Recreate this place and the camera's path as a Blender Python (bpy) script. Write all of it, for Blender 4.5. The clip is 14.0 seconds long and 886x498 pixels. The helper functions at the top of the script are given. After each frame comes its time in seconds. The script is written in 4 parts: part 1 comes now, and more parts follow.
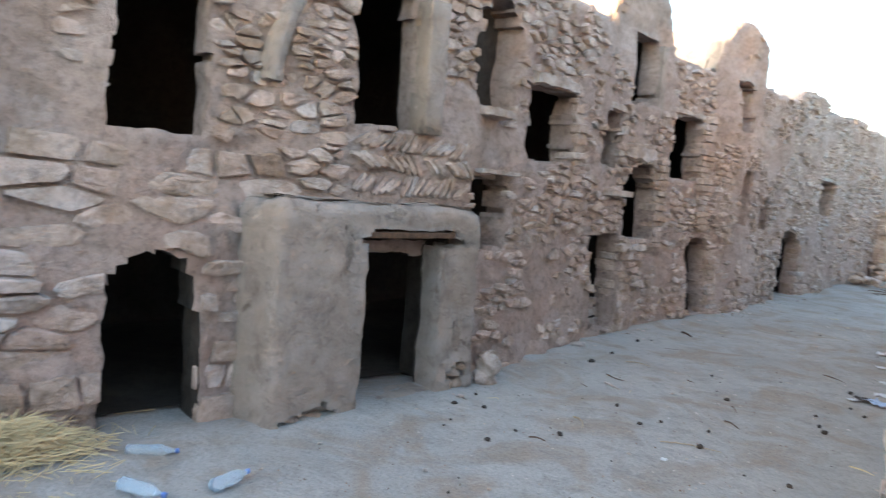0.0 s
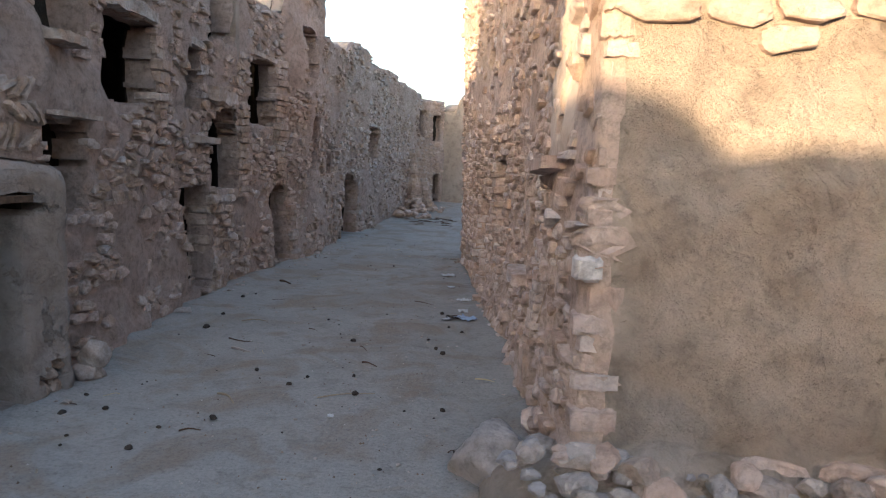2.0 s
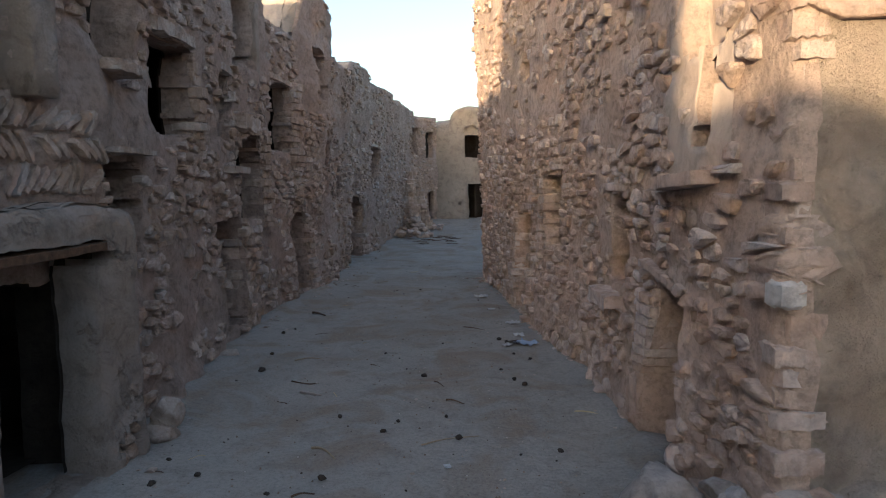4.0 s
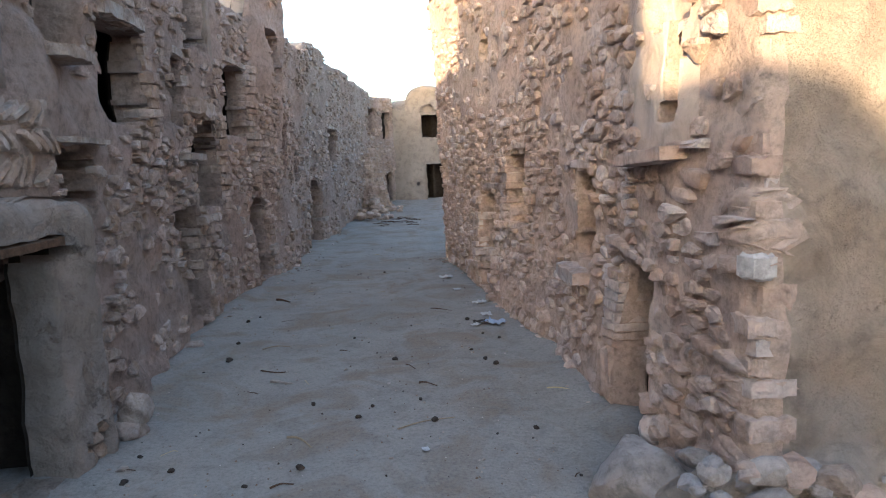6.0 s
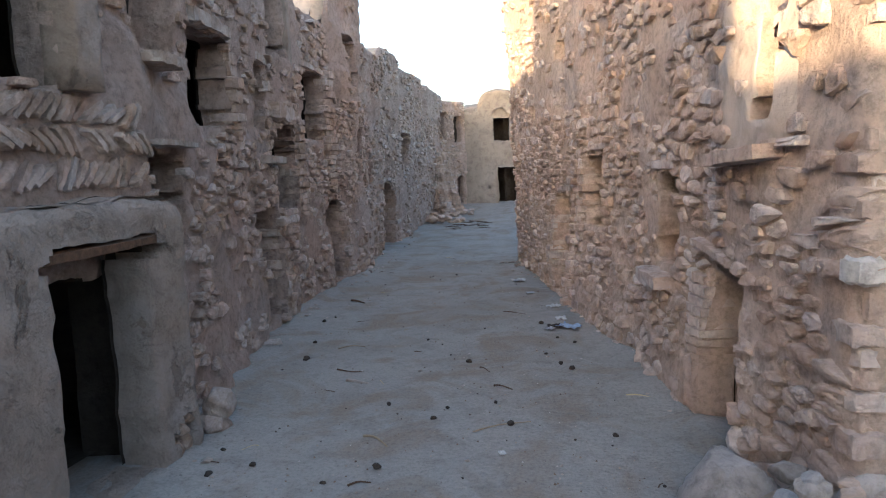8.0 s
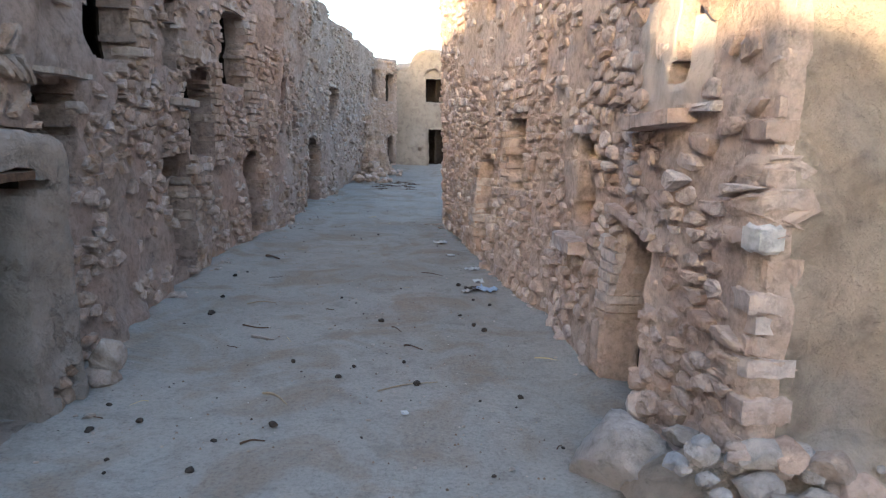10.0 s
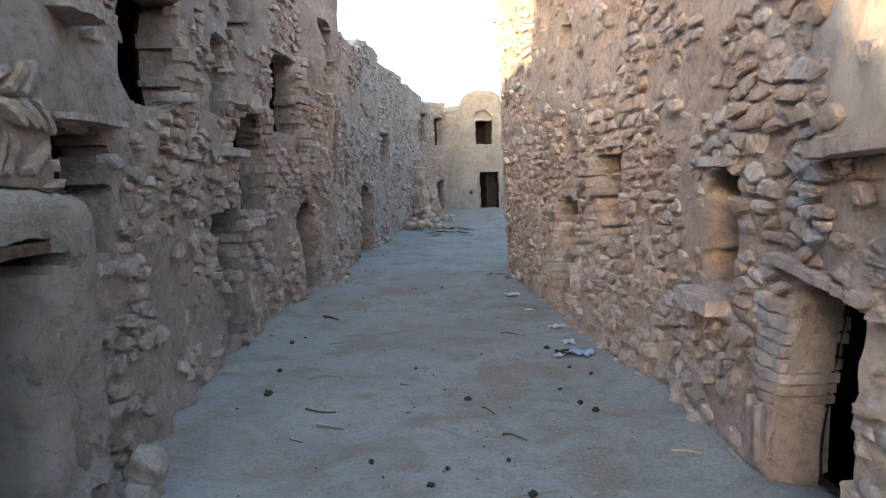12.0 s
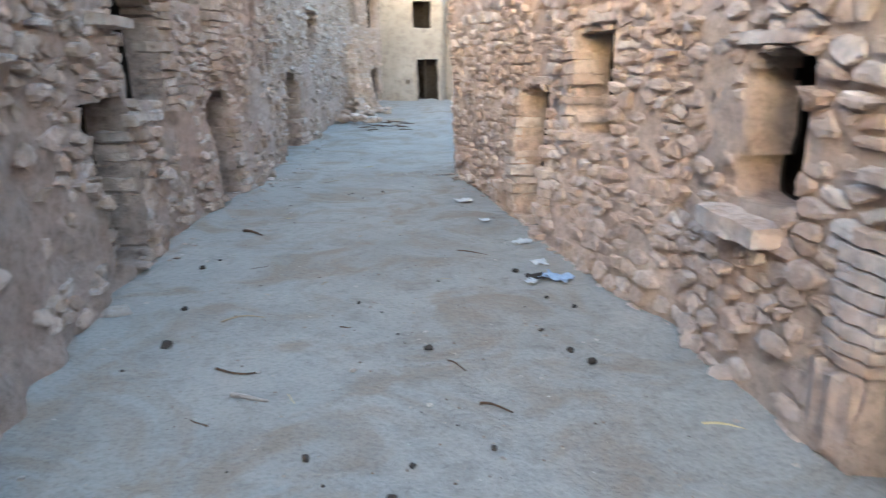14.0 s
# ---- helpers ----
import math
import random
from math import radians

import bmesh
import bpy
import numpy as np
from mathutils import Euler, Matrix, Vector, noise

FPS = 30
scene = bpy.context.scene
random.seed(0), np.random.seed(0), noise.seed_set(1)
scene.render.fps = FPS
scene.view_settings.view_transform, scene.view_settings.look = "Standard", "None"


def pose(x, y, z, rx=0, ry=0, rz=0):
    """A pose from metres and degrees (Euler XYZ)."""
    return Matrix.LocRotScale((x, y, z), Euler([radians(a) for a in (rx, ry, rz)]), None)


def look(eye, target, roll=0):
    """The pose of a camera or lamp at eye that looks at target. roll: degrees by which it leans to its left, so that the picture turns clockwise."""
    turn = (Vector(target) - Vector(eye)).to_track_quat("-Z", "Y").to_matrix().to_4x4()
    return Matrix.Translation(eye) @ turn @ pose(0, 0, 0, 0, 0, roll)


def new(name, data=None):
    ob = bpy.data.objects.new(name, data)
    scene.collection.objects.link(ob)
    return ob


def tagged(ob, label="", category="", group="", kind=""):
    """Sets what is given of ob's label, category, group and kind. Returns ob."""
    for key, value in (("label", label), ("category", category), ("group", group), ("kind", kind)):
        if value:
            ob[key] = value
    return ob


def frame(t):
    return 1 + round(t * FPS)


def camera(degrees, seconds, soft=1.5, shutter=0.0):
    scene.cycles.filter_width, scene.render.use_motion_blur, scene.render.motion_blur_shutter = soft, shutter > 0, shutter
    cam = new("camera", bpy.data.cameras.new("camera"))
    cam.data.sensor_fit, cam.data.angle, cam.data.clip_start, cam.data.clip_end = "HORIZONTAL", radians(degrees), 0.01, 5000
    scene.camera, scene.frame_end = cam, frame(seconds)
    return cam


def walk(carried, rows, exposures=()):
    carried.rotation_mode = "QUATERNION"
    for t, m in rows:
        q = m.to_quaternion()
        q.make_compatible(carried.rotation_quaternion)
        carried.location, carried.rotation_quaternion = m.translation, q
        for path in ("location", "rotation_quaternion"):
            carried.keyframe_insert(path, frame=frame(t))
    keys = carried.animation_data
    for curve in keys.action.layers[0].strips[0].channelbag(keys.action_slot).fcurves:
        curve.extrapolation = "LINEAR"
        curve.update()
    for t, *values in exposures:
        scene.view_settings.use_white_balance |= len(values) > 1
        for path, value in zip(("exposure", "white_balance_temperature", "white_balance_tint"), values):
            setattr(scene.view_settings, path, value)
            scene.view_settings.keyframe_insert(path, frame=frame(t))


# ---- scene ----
cam = camera(65.9, 14.0, soft=1.15, shutter=0.3)
PATH = [
    (0, (1.722, -0.669, 1.731), (0.457, 0.871, 1.563), 4.5),
    (0.5, (1.553, -0.575, 1.664), (0.677, 1.215, 1.505), 1.5),
    (1, (1.328, -0.394, 1.685), (0.992, 1.566, 1.472), 1.2),
    (1.5, (1.157, -0.412, 1.69), (0.919, 1.565, 1.504), 2.0),
    (2, (0.932, -0.435, 1.675), (0.859, 1.55, 1.441), 2.6),
    (2.5, (0.69, -0.311, 1.661), (0.595, 1.676, 1.453), -1.5),
    (3, (0.342, -0.149, 1.739), (0.274, 1.85, 1.794), -2.2),
    (3.5, (0.114, -0.099, 1.708), (0.076, 1.897, 1.575), -0.9),
    (6, (-0.021, -0.046, 1.723), (0.102, 1.935, 1.474), -1.9),
    (6.5, (-0.063, -0.054, 1.721), (-0.053, 1.931, 1.48), -1.4),
    (7, (-0.077, -0.024, 1.712), (-0.156, 1.962, 1.484), -2.3),
    (9.5, (-0.023, -0.004, 1.668), (-0.036, 1.979, 1.402), -0.1),
    (10, (0.038, 0.124, 1.634), (0.165, 2.092, 1.297), 1.3),
    (10.5, (-0.107, 0.3, 1.641), (0.022, 2.253, 1.23), 0.6),
    (11, (-0.267, 0.518, 1.632), (-0.079, 2.474, 1.264), 1.3),
    (11.5, (-0.253, 0.765, 1.67), (-0.062, 2.747, 1.483), -2.8),
    (12, (-0.269, 1.069, 1.626), (-0.27, 3.058, 1.412), -1.1),
    (12.5, (-0.326, 1.405, 1.655), (-0.16, 3.38, 1.384), 0.3),
    (13, (-0.376, 1.668, 1.621), (0.043, 3.593, 1.272), -2.0),
    (13.5, (-0.288, 2.025, 1.563), (0.177, 3.893, 1.019), -1.3),
    (14, (-0.377, 2.28, 1.569), (-0.189, 4.202, 1.047), -0.4),
]
EXPOSURE = [(0.0, 3.57, 6000, 8), (0.6, 2.98, 6030, 9), (1.0, 2.53, 5920, 12), (1.5, 2.43, 5920, 13), (2.3, 2.43, 5920, 13), (3.0, 2.13, 5970, 13), (3.5, 1.58, 5920, 12), (4.2, 1.93, 5820, 11), (6.0, 2.63, 5720, 11), (7.0, 2.63, 5720, 11), (9.5, 2.73, 5720, 11), (10.5, 3.13, 5670, 8), (11.0, 3.23, 5620, 7), (11.5, 3.18, 5620, 6), (12.0, 2.88, 5570, 5), (12.5, 2.98, 5520, 6), (13.5, 3.38, 5680, 5), (14.0, 3.78, 5680, 4)]
walk(cam, [(t, look(eye, target, roll)) for t, eye, target, roll in PATH], EXPOSURE)

# ---- light: a low warm sun behind the walker, clear evening sky ----
SUN_EL, SUN_AZ = radians(7.0), radians(205)      # the sun stands behind the walker, a little to one side
world = bpy.data.worlds.new("world")
scene.world = world
world.use_nodes = True
wn = world.node_tree.nodes
sky = wn.new("ShaderNodeTexSky")
sky.sky_type, sky.sun_disc = "NISHITA", False
sky.sun_elevation, sky.sun_rotation = SUN_EL, SUN_AZ
sky.dust_density, sky.air_density, sky.ozone_density = 2.5, 1.0, 1.0
wn["Background"].inputs["Strength"].default_value = 0.15
world.node_tree.links.new(sky.outputs[0], wn["Background"].inputs["Color"])
sun = new("sun", bpy.data.lights.new("sun", "SUN"))
sun.data.energy, sun.data.angle, sun.data.color = 2.5, radians(0.6), (1.0, 0.70, 0.38)
toward = Vector((math.sin(SUN_AZ) * math.cos(SUN_EL), math.cos(SUN_AZ) * math.cos(SUN_EL), math.sin(SUN_EL)))
sun.matrix_world = look(toward * 40, (0, 0, 0))


# ---- materials ----
def node_mat(name, rough=0.95, spec=0.15):
    m = bpy.data.materials.new(name)
    m.use_nodes = True
    t = m.node_tree
    b = t.nodes["Principled BSDF"]
    b.inputs["Roughness"].default_value = rough
    b.inputs["Specular IOR Level"].default_value = spec
    return m, t, b


def tex(t, scale, detail=6.0, rough=0.6, dist=0.0, vec=None):
    n = t.nodes.new("ShaderNodeTexNoise")
    n.inputs["Scale"].default_value, n.inputs["Detail"].default_value = scale, detail
    n.inputs["Roughness"].default_value, n.inputs["Distortion"].default_value = rough, dist
    t.links.new(vec or coords(t), n.inputs["Vector"])
    return n.outputs["Fac"]


def coords(t):
    g = t.nodes.get("geo") or t.nodes.new("ShaderNodeNewGeometry")
    g.name = "geo"
    return g.outputs["Position"]


def ramp(t, fac, stops):
    r = t.nodes.new("ShaderNodeValToRGB")
    e = r.color_ramp.elements
    while len(e) < len(stops):
        e.new(0.5)
    for k, (p, c) in zip(e, stops):
        k.position, k.color = p, (*c, 1) if len(c) == 3 else c
    t.links.new(fac, r.inputs["Fac"])
    return r.outputs["Color"]


def mix(t, a, b, fac, mode="MIX"):
    n = t.nodes.new("ShaderNodeMix")
    n.data_type, n.blend_type = "RGBA", mode
    for sock, v in ((n.inputs[0], fac), (n.inputs[6], a), (n.inputs[7], b)):
        if isinstance(v, (int, float)):
            sock.default_value = v
        elif isinstance(v, tuple):
            sock.default_value = (*v, 1)
        else:
            t.links.new(v, sock)
    return n.outputs[2]


def bump(t, b, height, strength=0.5, dist=0.02):
    n = t.nodes.new("ShaderNodeBump")
    n.inputs["Strength"].default_value, n.inputs["Distance"].default_value = strength, dist
    t.links.new(height, n.inputs["Height"])
    old = b.inputs["Normal"].links
    if old:
        t.links.new(old[0].from_socket, n.inputs["Normal"])
    t.links.new(n.outputs["Normal"], b.inputs["Normal"])


def stone_mat(name, stops, stain=(0.30, 0.20, 0.13), amount=0.7):
    m, t, b = node_mat(name)
    g = t.nodes.new("ShaderNodeNewGeometry")
    o = t.nodes.new("ShaderNodeObjectInfo")
    add = t.nodes.new("ShaderNodeMath")
    add.operation = "ADD"
    t.links.new(g.outputs["Random Per Island"], add.inputs[0])
    t.links.new(o.outputs["Random"], add.inputs[1])
    fr = t.nodes.new("ShaderNodeMath")
    fr.operation = "FRACT"
    t.links.new(add.outputs[0], fr.inputs[0])
    base = ramp(t, fr.outputs[0], stops)
    stains = ramp(t, tex(t, 3.2, 8, 0.65), [(0.40, (0, 0, 0)), (0.62, (amount,) * 3)])
    col = mix(t, base, stain, stains)
    grain = ramp(t, tex(t, 11, 10, 0.7, 0.3), [(0.3, (0.60,) * 3), (0.52, (1.0,) * 3), (0.75, (1.15,) * 3)])
    col = mix(t, col, grain, 1.0, "MULTIPLY")
    t.links.new(col, b.inputs["Base Color"])
    bump(t, b, tex(t, 13, 9, 0.68), 1.0, 0.06)
    bump(t, b, tex(t, 90, 5, 0.7), 0.5, 0.006)
    return m


def mud_mat(name, low, high, stain, scale=1.1, relief=0.7, cracks=0.0, fine=False, flakes=None):
    m, t, b = node_mat(name)
    col = ramp(t, tex(t, scale, 9, 0.62, 0.4), [(0.32, low), (0.68, high)])
    col = mix(t, col, stain, ramp(t, tex(t, scale * 0.55, 5, 0.6, 0.8), [(0.5, (0, 0, 0)), (0.62, (0.6,) * 3)]))
    lost = None
    if flakes:                                            # a lost outer skin leaves rough brown mud with a ragged rim
        lost = ramp(t, tex(t, 1.9, 12, 0.62, 0.5), [(flakes, (0, 0, 0)), (flakes + 0.02, (1, 1, 1))])
        col = mix(t, tuple(0.86 * c for c in low), col, lost)
    if fine:
        grain = ramp(t, tex(t, 5, 12, 0.68, 0.5), [(0.28, (0.62,) * 3), (0.5, (1.0,) * 3), (0.72, (1.14,) * 3)])
    else:
        grain = ramp(t, tex(t, 14, 10, 0.75), [(0.3, (0.55,) * 3), (0.52, (1.0,) * 3), (0.75, (1.18,) * 3)])
    col = mix(t, col, grain, 1.0, "MULTIPLY")
    t.links.new(col, b.inputs["Base Color"])
    bump(t, b, tex(t, 7 if fine else 11, 10, 0.66 if fine else 0.7), relief * 1.3, 0.09)
    bump(t, b, tex(t, 70, 6, 0.7), 0.5, 0.008)
    if fine:
        bump(t, b, tex(t, 24, 9, 0.7), relief, 0.03)
    if lost:
        bump(t, b, lost, 0.8, 0.03)
        bump(t, b, ramp(t, tex(t, 4.5, 12, 0.6, 0.8), [(0.44, (0, 0, 0)), (0.47, (1, 1, 1)), (0.6, (0.8,) * 3), (0.62, (0.3,) * 3)]), 0.6, 0.02)
    if cracks:
        v = t.nodes.new("ShaderNodeTexVoronoi")
        v.feature = "DISTANCE_TO_EDGE"
        v.inputs["Scale"].default_value = 2.2
        w = t.nodes.new("ShaderNodeMix")
        w.data_type = "VECTOR"
        w.inputs[0].default_value = 0.35
        nz = t.nodes.new("ShaderNodeTexNoise")
        nz.inputs["Scale"].default_value, nz.inputs["Detail"].default_value = 3.0, 6
        t.links.new(coords(t), nz.inputs["Vector"])
        t.links.new(coords(t), w.inputs[4])
        t.links.new(nz.outputs["Color"], w.inputs[5])
        t.links.new(w.outputs[1], v.inputs["Vector"])
        bump(t, b, ramp(t, v.outputs["Distance"], [(0.0, (0, 0, 0)), (0.025, (1, 1, 1))]), cracks, 0.015)
    return m


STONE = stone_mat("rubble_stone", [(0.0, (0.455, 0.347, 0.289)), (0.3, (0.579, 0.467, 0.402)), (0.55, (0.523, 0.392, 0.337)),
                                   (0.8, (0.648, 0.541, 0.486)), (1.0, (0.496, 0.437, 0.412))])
# Paler right-hand stone, raised further to stand for that wall's stronger light.
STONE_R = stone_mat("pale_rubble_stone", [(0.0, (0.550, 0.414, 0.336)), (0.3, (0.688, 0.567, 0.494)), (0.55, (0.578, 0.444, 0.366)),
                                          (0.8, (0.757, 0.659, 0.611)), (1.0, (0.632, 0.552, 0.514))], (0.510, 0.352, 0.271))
SLAB = stone_mat("slab_stone", [(0.0, (0.448, 0.381, 0.343)), (1.0, (0.533, 0.471, 0.436))])
ROCK = stone_mat("boulder_stone", [(0.0, (0.540, 0.468, 0.420)), (0.5, (0.470, 0.455, 0.465)), (1.0, (0.600, 0.510, 0.440))], (0.400, 0.345, 0.300))
WHITE = stone_mat("white_stone", [(0.0, (0.70, 0.66, 0.63)), (1.0, (0.76, 0.72, 0.69))], (0.533, 0.469, 0.444), 0.3)
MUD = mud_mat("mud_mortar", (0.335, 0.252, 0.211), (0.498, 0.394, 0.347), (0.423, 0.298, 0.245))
# Paler mud for the same wall, part of its brightness being painted light.
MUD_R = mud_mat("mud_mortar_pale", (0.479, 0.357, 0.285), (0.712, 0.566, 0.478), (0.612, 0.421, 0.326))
PORCH = mud_mat("porch_plaster", (0.292, 0.237, 0.198), (0.373, 0.308, 0.266), (0.340, 0.296, 0.276), 1.4, 0.6, 0.15, fine=True, flakes=0.36)
PLASTER = mud_mat("weathered_plaster", (0.345, 0.275, 0.215), (0.60, 0.495, 0.400), (0.46, 0.425, 0.390), 1.5, 1.1, 0.3, fine=True, flakes=0.345)
# Mud of the room insides, coloured near black to stand for shade.
INNER_SHADE = mud_mat("shaded_inner_wall", (0.035, 0.028, 0.022), (0.075, 0.06, 0.05), (0.03, 0.025, 0.02), 1.2, 0.4)
VAULT = mud_mat("vault_plaster", (0.485, 0.388, 0.312), (0.601, 0.490, 0.408), (0.485, 0.408, 0.360), 0.9, 0.4, fine=True)
PALE = mud_mat("pale_render", (0.285, 0.240, 0.205), (0.345, 0.296, 0.256), (0.290, 0.240, 0.205), 1.0, 0.3, fine=True)


def ground_mat():
    m, t, b = node_mat("sandy_ground", 0.97, 0.1)
    col = ramp(t, tex(t, 0.7, 8, 0.6, 0.3), [(0.3, (0.290, 0.266, 0.243)), (0.55, (0.338, 0.315, 0.293)), (0.75, (0.360, 0.334, 0.306))])
    col = mix(t, col, (0.260, 0.204, 0.158), ramp(t, tex(t, 1.25, 6, 0.6, 1.0), [(0.49, (0, 0, 0)), (0.63, (0.75,) * 3)]))
    col = mix(t, col, (0.245, 0.226, 0.206), ramp(t, tex(t, 4.5, 8, 0.7, 0.6), [(0.50, (0, 0, 0)), (0.66, (0.8,) * 3)]))
    col = mix(t, col, ramp(t, tex(t, 40, 9, 0.8), [(0.3, (0.62,) * 3), (0.5, (1.0,) * 3), (0.72, (1.14,) * 3)]), 1.0, "MULTIPLY")
    t.links.new(col, b.inputs["Base Color"])
    bump(t, b, tex(t, 5, 9, 0.62), 0.75, 0.06)
    bump(t, b, tex(t, 38, 7, 0.72), 0.6, 0.012)
    return m


def plain_mat(name, a, b_, scale=20, rough=0.8, spec=0.3):
    m, t, b = node_mat(name, rough, spec)
    t.links.new(ramp(t, tex(t, scale, 6, 0.7), [(0.3, a), (0.7, b_)]), b.inputs["Base Color"])
    bump(t, b, tex(t, scale * 2, 6, 0.7), 0.4, 0.006)
    return m


GROUND = ground_mat()
WOOD = plain_mat("old_palm_wood", (0.055, 0.035, 0.024), (0.14, 0.085, 0.055), 25, 0.9, 0.1)
STICK = plain_mat("dry_stick", (0.24, 0.17, 0.11), (0.40, 0.31, 0.21), 60)
STRAW = plain_mat("straw", (0.42, 0.32, 0.17), (0.60, 0.48, 0.28), 40)
DUNG = plain_mat("dark_pebble", (0.03, 0.025, 0.022), (0.075, 0.06, 0.05), 60, 0.9, 0.1)
PAPER = plain_mat("litter_scrap", (0.36, 0.37, 0.40), (0.60, 0.60, 0.61), 30, 0.6)
BLUE = plain_mat("blue_scrap", (0.20, 0.28, 0.44), (0.36, 0.44, 0.58), 30, 0.5)
PLASTIC, _t, _b = node_mat("clear_plastic", 0.12, 0.5)
_b.inputs["Base Color"].default_value = (0.72, 0.83, 0.92, 1)
_b.inputs["Transmission Weight"].default_value = 0.75
_b.inputs["IOR"].default_value = 1.25
CAP = plain_mat("bottle_cap", (0.10, 0.18, 0.42), (0.14, 0.22, 0.5), 30, 0.4)


# ---- building helpers ----
def mesh_of(name, verts, faces, mats, smooth=True, ids=None):
    me = bpy.data.meshes.new(name)
    me.from_pydata(verts, [], faces)
    for m in mats:
        me.materials.append(m)
    if ids is not None:
        me.polygons.foreach_set("material_index", ids)
    if smooth:
        me.polygons.foreach_set("use_smooth", [True] * len(me.polygons))
    me.update()
    return me


def piece(name, me, parent=None, m=None, label=""):
    ob = new(name, me)
    if m is not None:
        ob.matrix_basis = m
    if parent is not None:
        ob.parent = parent
    return tagged(ob, label) if label else ob


def wob(x, y, z, s):
    return noise.noise(Vector((x * s, y * s, z * s)))


def rise(y):
    """Height of the lane's ground: level at first, climbing gently towards the end building."""
    return 0.0 if y < 12 else 0.0035 * (min(y, 24) - 12) ** 2


class Line:
    """A wall's line in plan: place, tangent and outward normal at a length u along it."""

    def __init__(self, pts, side, soft=0.25):
        p = np.array(pts, float)
        seg = np.hypot(*np.diff(p, axis=0).T)
        s = np.concatenate([[0], np.cumsum(seg)])
        self.length = float(s[-1])
        self.u = np.linspace(0, self.length, max(12, int(self.length / 0.04)))
        k = max(1, int(soft / 0.04))
        ker = np.ones(2 * k + 1) / (2 * k + 1)
        out = []
        for c in (0, 1):
            v = np.interp(self.u, s, p[:, c])
            w = np.concatenate([2 * v[0] - v[k:0:-1], v, 2 * v[-1] - v[-2:-k - 2:-1]])
            out.append(np.convolve(w, ker, "valid"))
        self.x, self.y = out
        self.tx, self.ty = np.gradient(self.x, self.u), np.gradient(self.y, self.u)
        self.side = side
        self.lean = lambda u: 0.0
        self.foot = lambda u: 0.0                          # how far the wall's foot spreads outwards
        self.seed = 0

    def at(self, u):
        f = lambda a: float(np.interp(u, self.u, a))
        t = Vector((f(self.tx), f(self.ty), 0)).normalized()
        return Vector((f(self.x), f(self.y), 0)), t, Vector((t.y, -t.x, 0)) * self.side

    def out(self, u, z):
        return self.lean(u) * z + self.foot(u) * max(0.0, 1 - max(z, 0.0) / 1.0)

    def put(self, u, n, z):
        p, t, m = self.at(u)
        return p + m * (n + self.out(u, z)) + Vector((0, 0, z))

    def seat(self, u, n, z, tilt=0.0, yaw=0.0):
        p, t, m = self.at(u)
        r = Matrix((t, m, Vector((0, 0, 1)))).transposed()
        if r.determinant() < 0:
            r = Matrix((-t, m, Vector((0, 0, 1)))).transposed()
        return Matrix.Translation(p + m * (n + self.out(u, z)) + Vector((0, 0, z))) @ (r @ Euler((0, tilt, yaw)).to_matrix()).to_4x4()


def inside(o, u, z, grow=0.0):
    j = o.get("jag", 0.055)                               # crumbled, uneven edges
    if j:
        u, z = u + j * wob(u, z, o["u0"] * 3, 3.6) + 0.6 * j * wob(u, z, o["u0"] * 5, 9), z + j * wob(u, z, o["u0"] * 7, 4.2)
    u0, u1, z0, z1, arch = o["u0"] - grow, o["u1"] + grow, o["z0"] - grow, o["z1"] + grow, o.get("arch", 0)
    if not (u0 < u < u1 and z0 < z < z1):
        return False
    c = (2 * u - u0 - u1) / (u1 - u0)
    return z < z1 - arch * c * c


def relief(u, z, seed, amp):
    return amp * (0.75 * wob(u, z * 0.3, seed + 2, 1.3) + 0.5 * wob(u, z, seed, 0.9) + 0.35 * wob(u, z, seed + 5, 2.6) + 0.26 * wob(u, z, seed + 9, 6.5)
                  + 0.55 * wob(u, z * 0.4, seed + 13, 2.0) + 0.22 * wob(u, z * 1.5, seed + 15, 4.0))


def spread(lo, hi, step, cuts):
    g = sorted(set([lo, hi] + [c for c in cuts if lo < c < hi]))
    out = [g[0]]
    for a, b in zip(g, g[1:]):
        if b - a < 0.012:
            continue
        k = max(1, round((b - a) / step))
        out += [a + (b - a) * (i + 1) / k for i in range(k)]
    return out


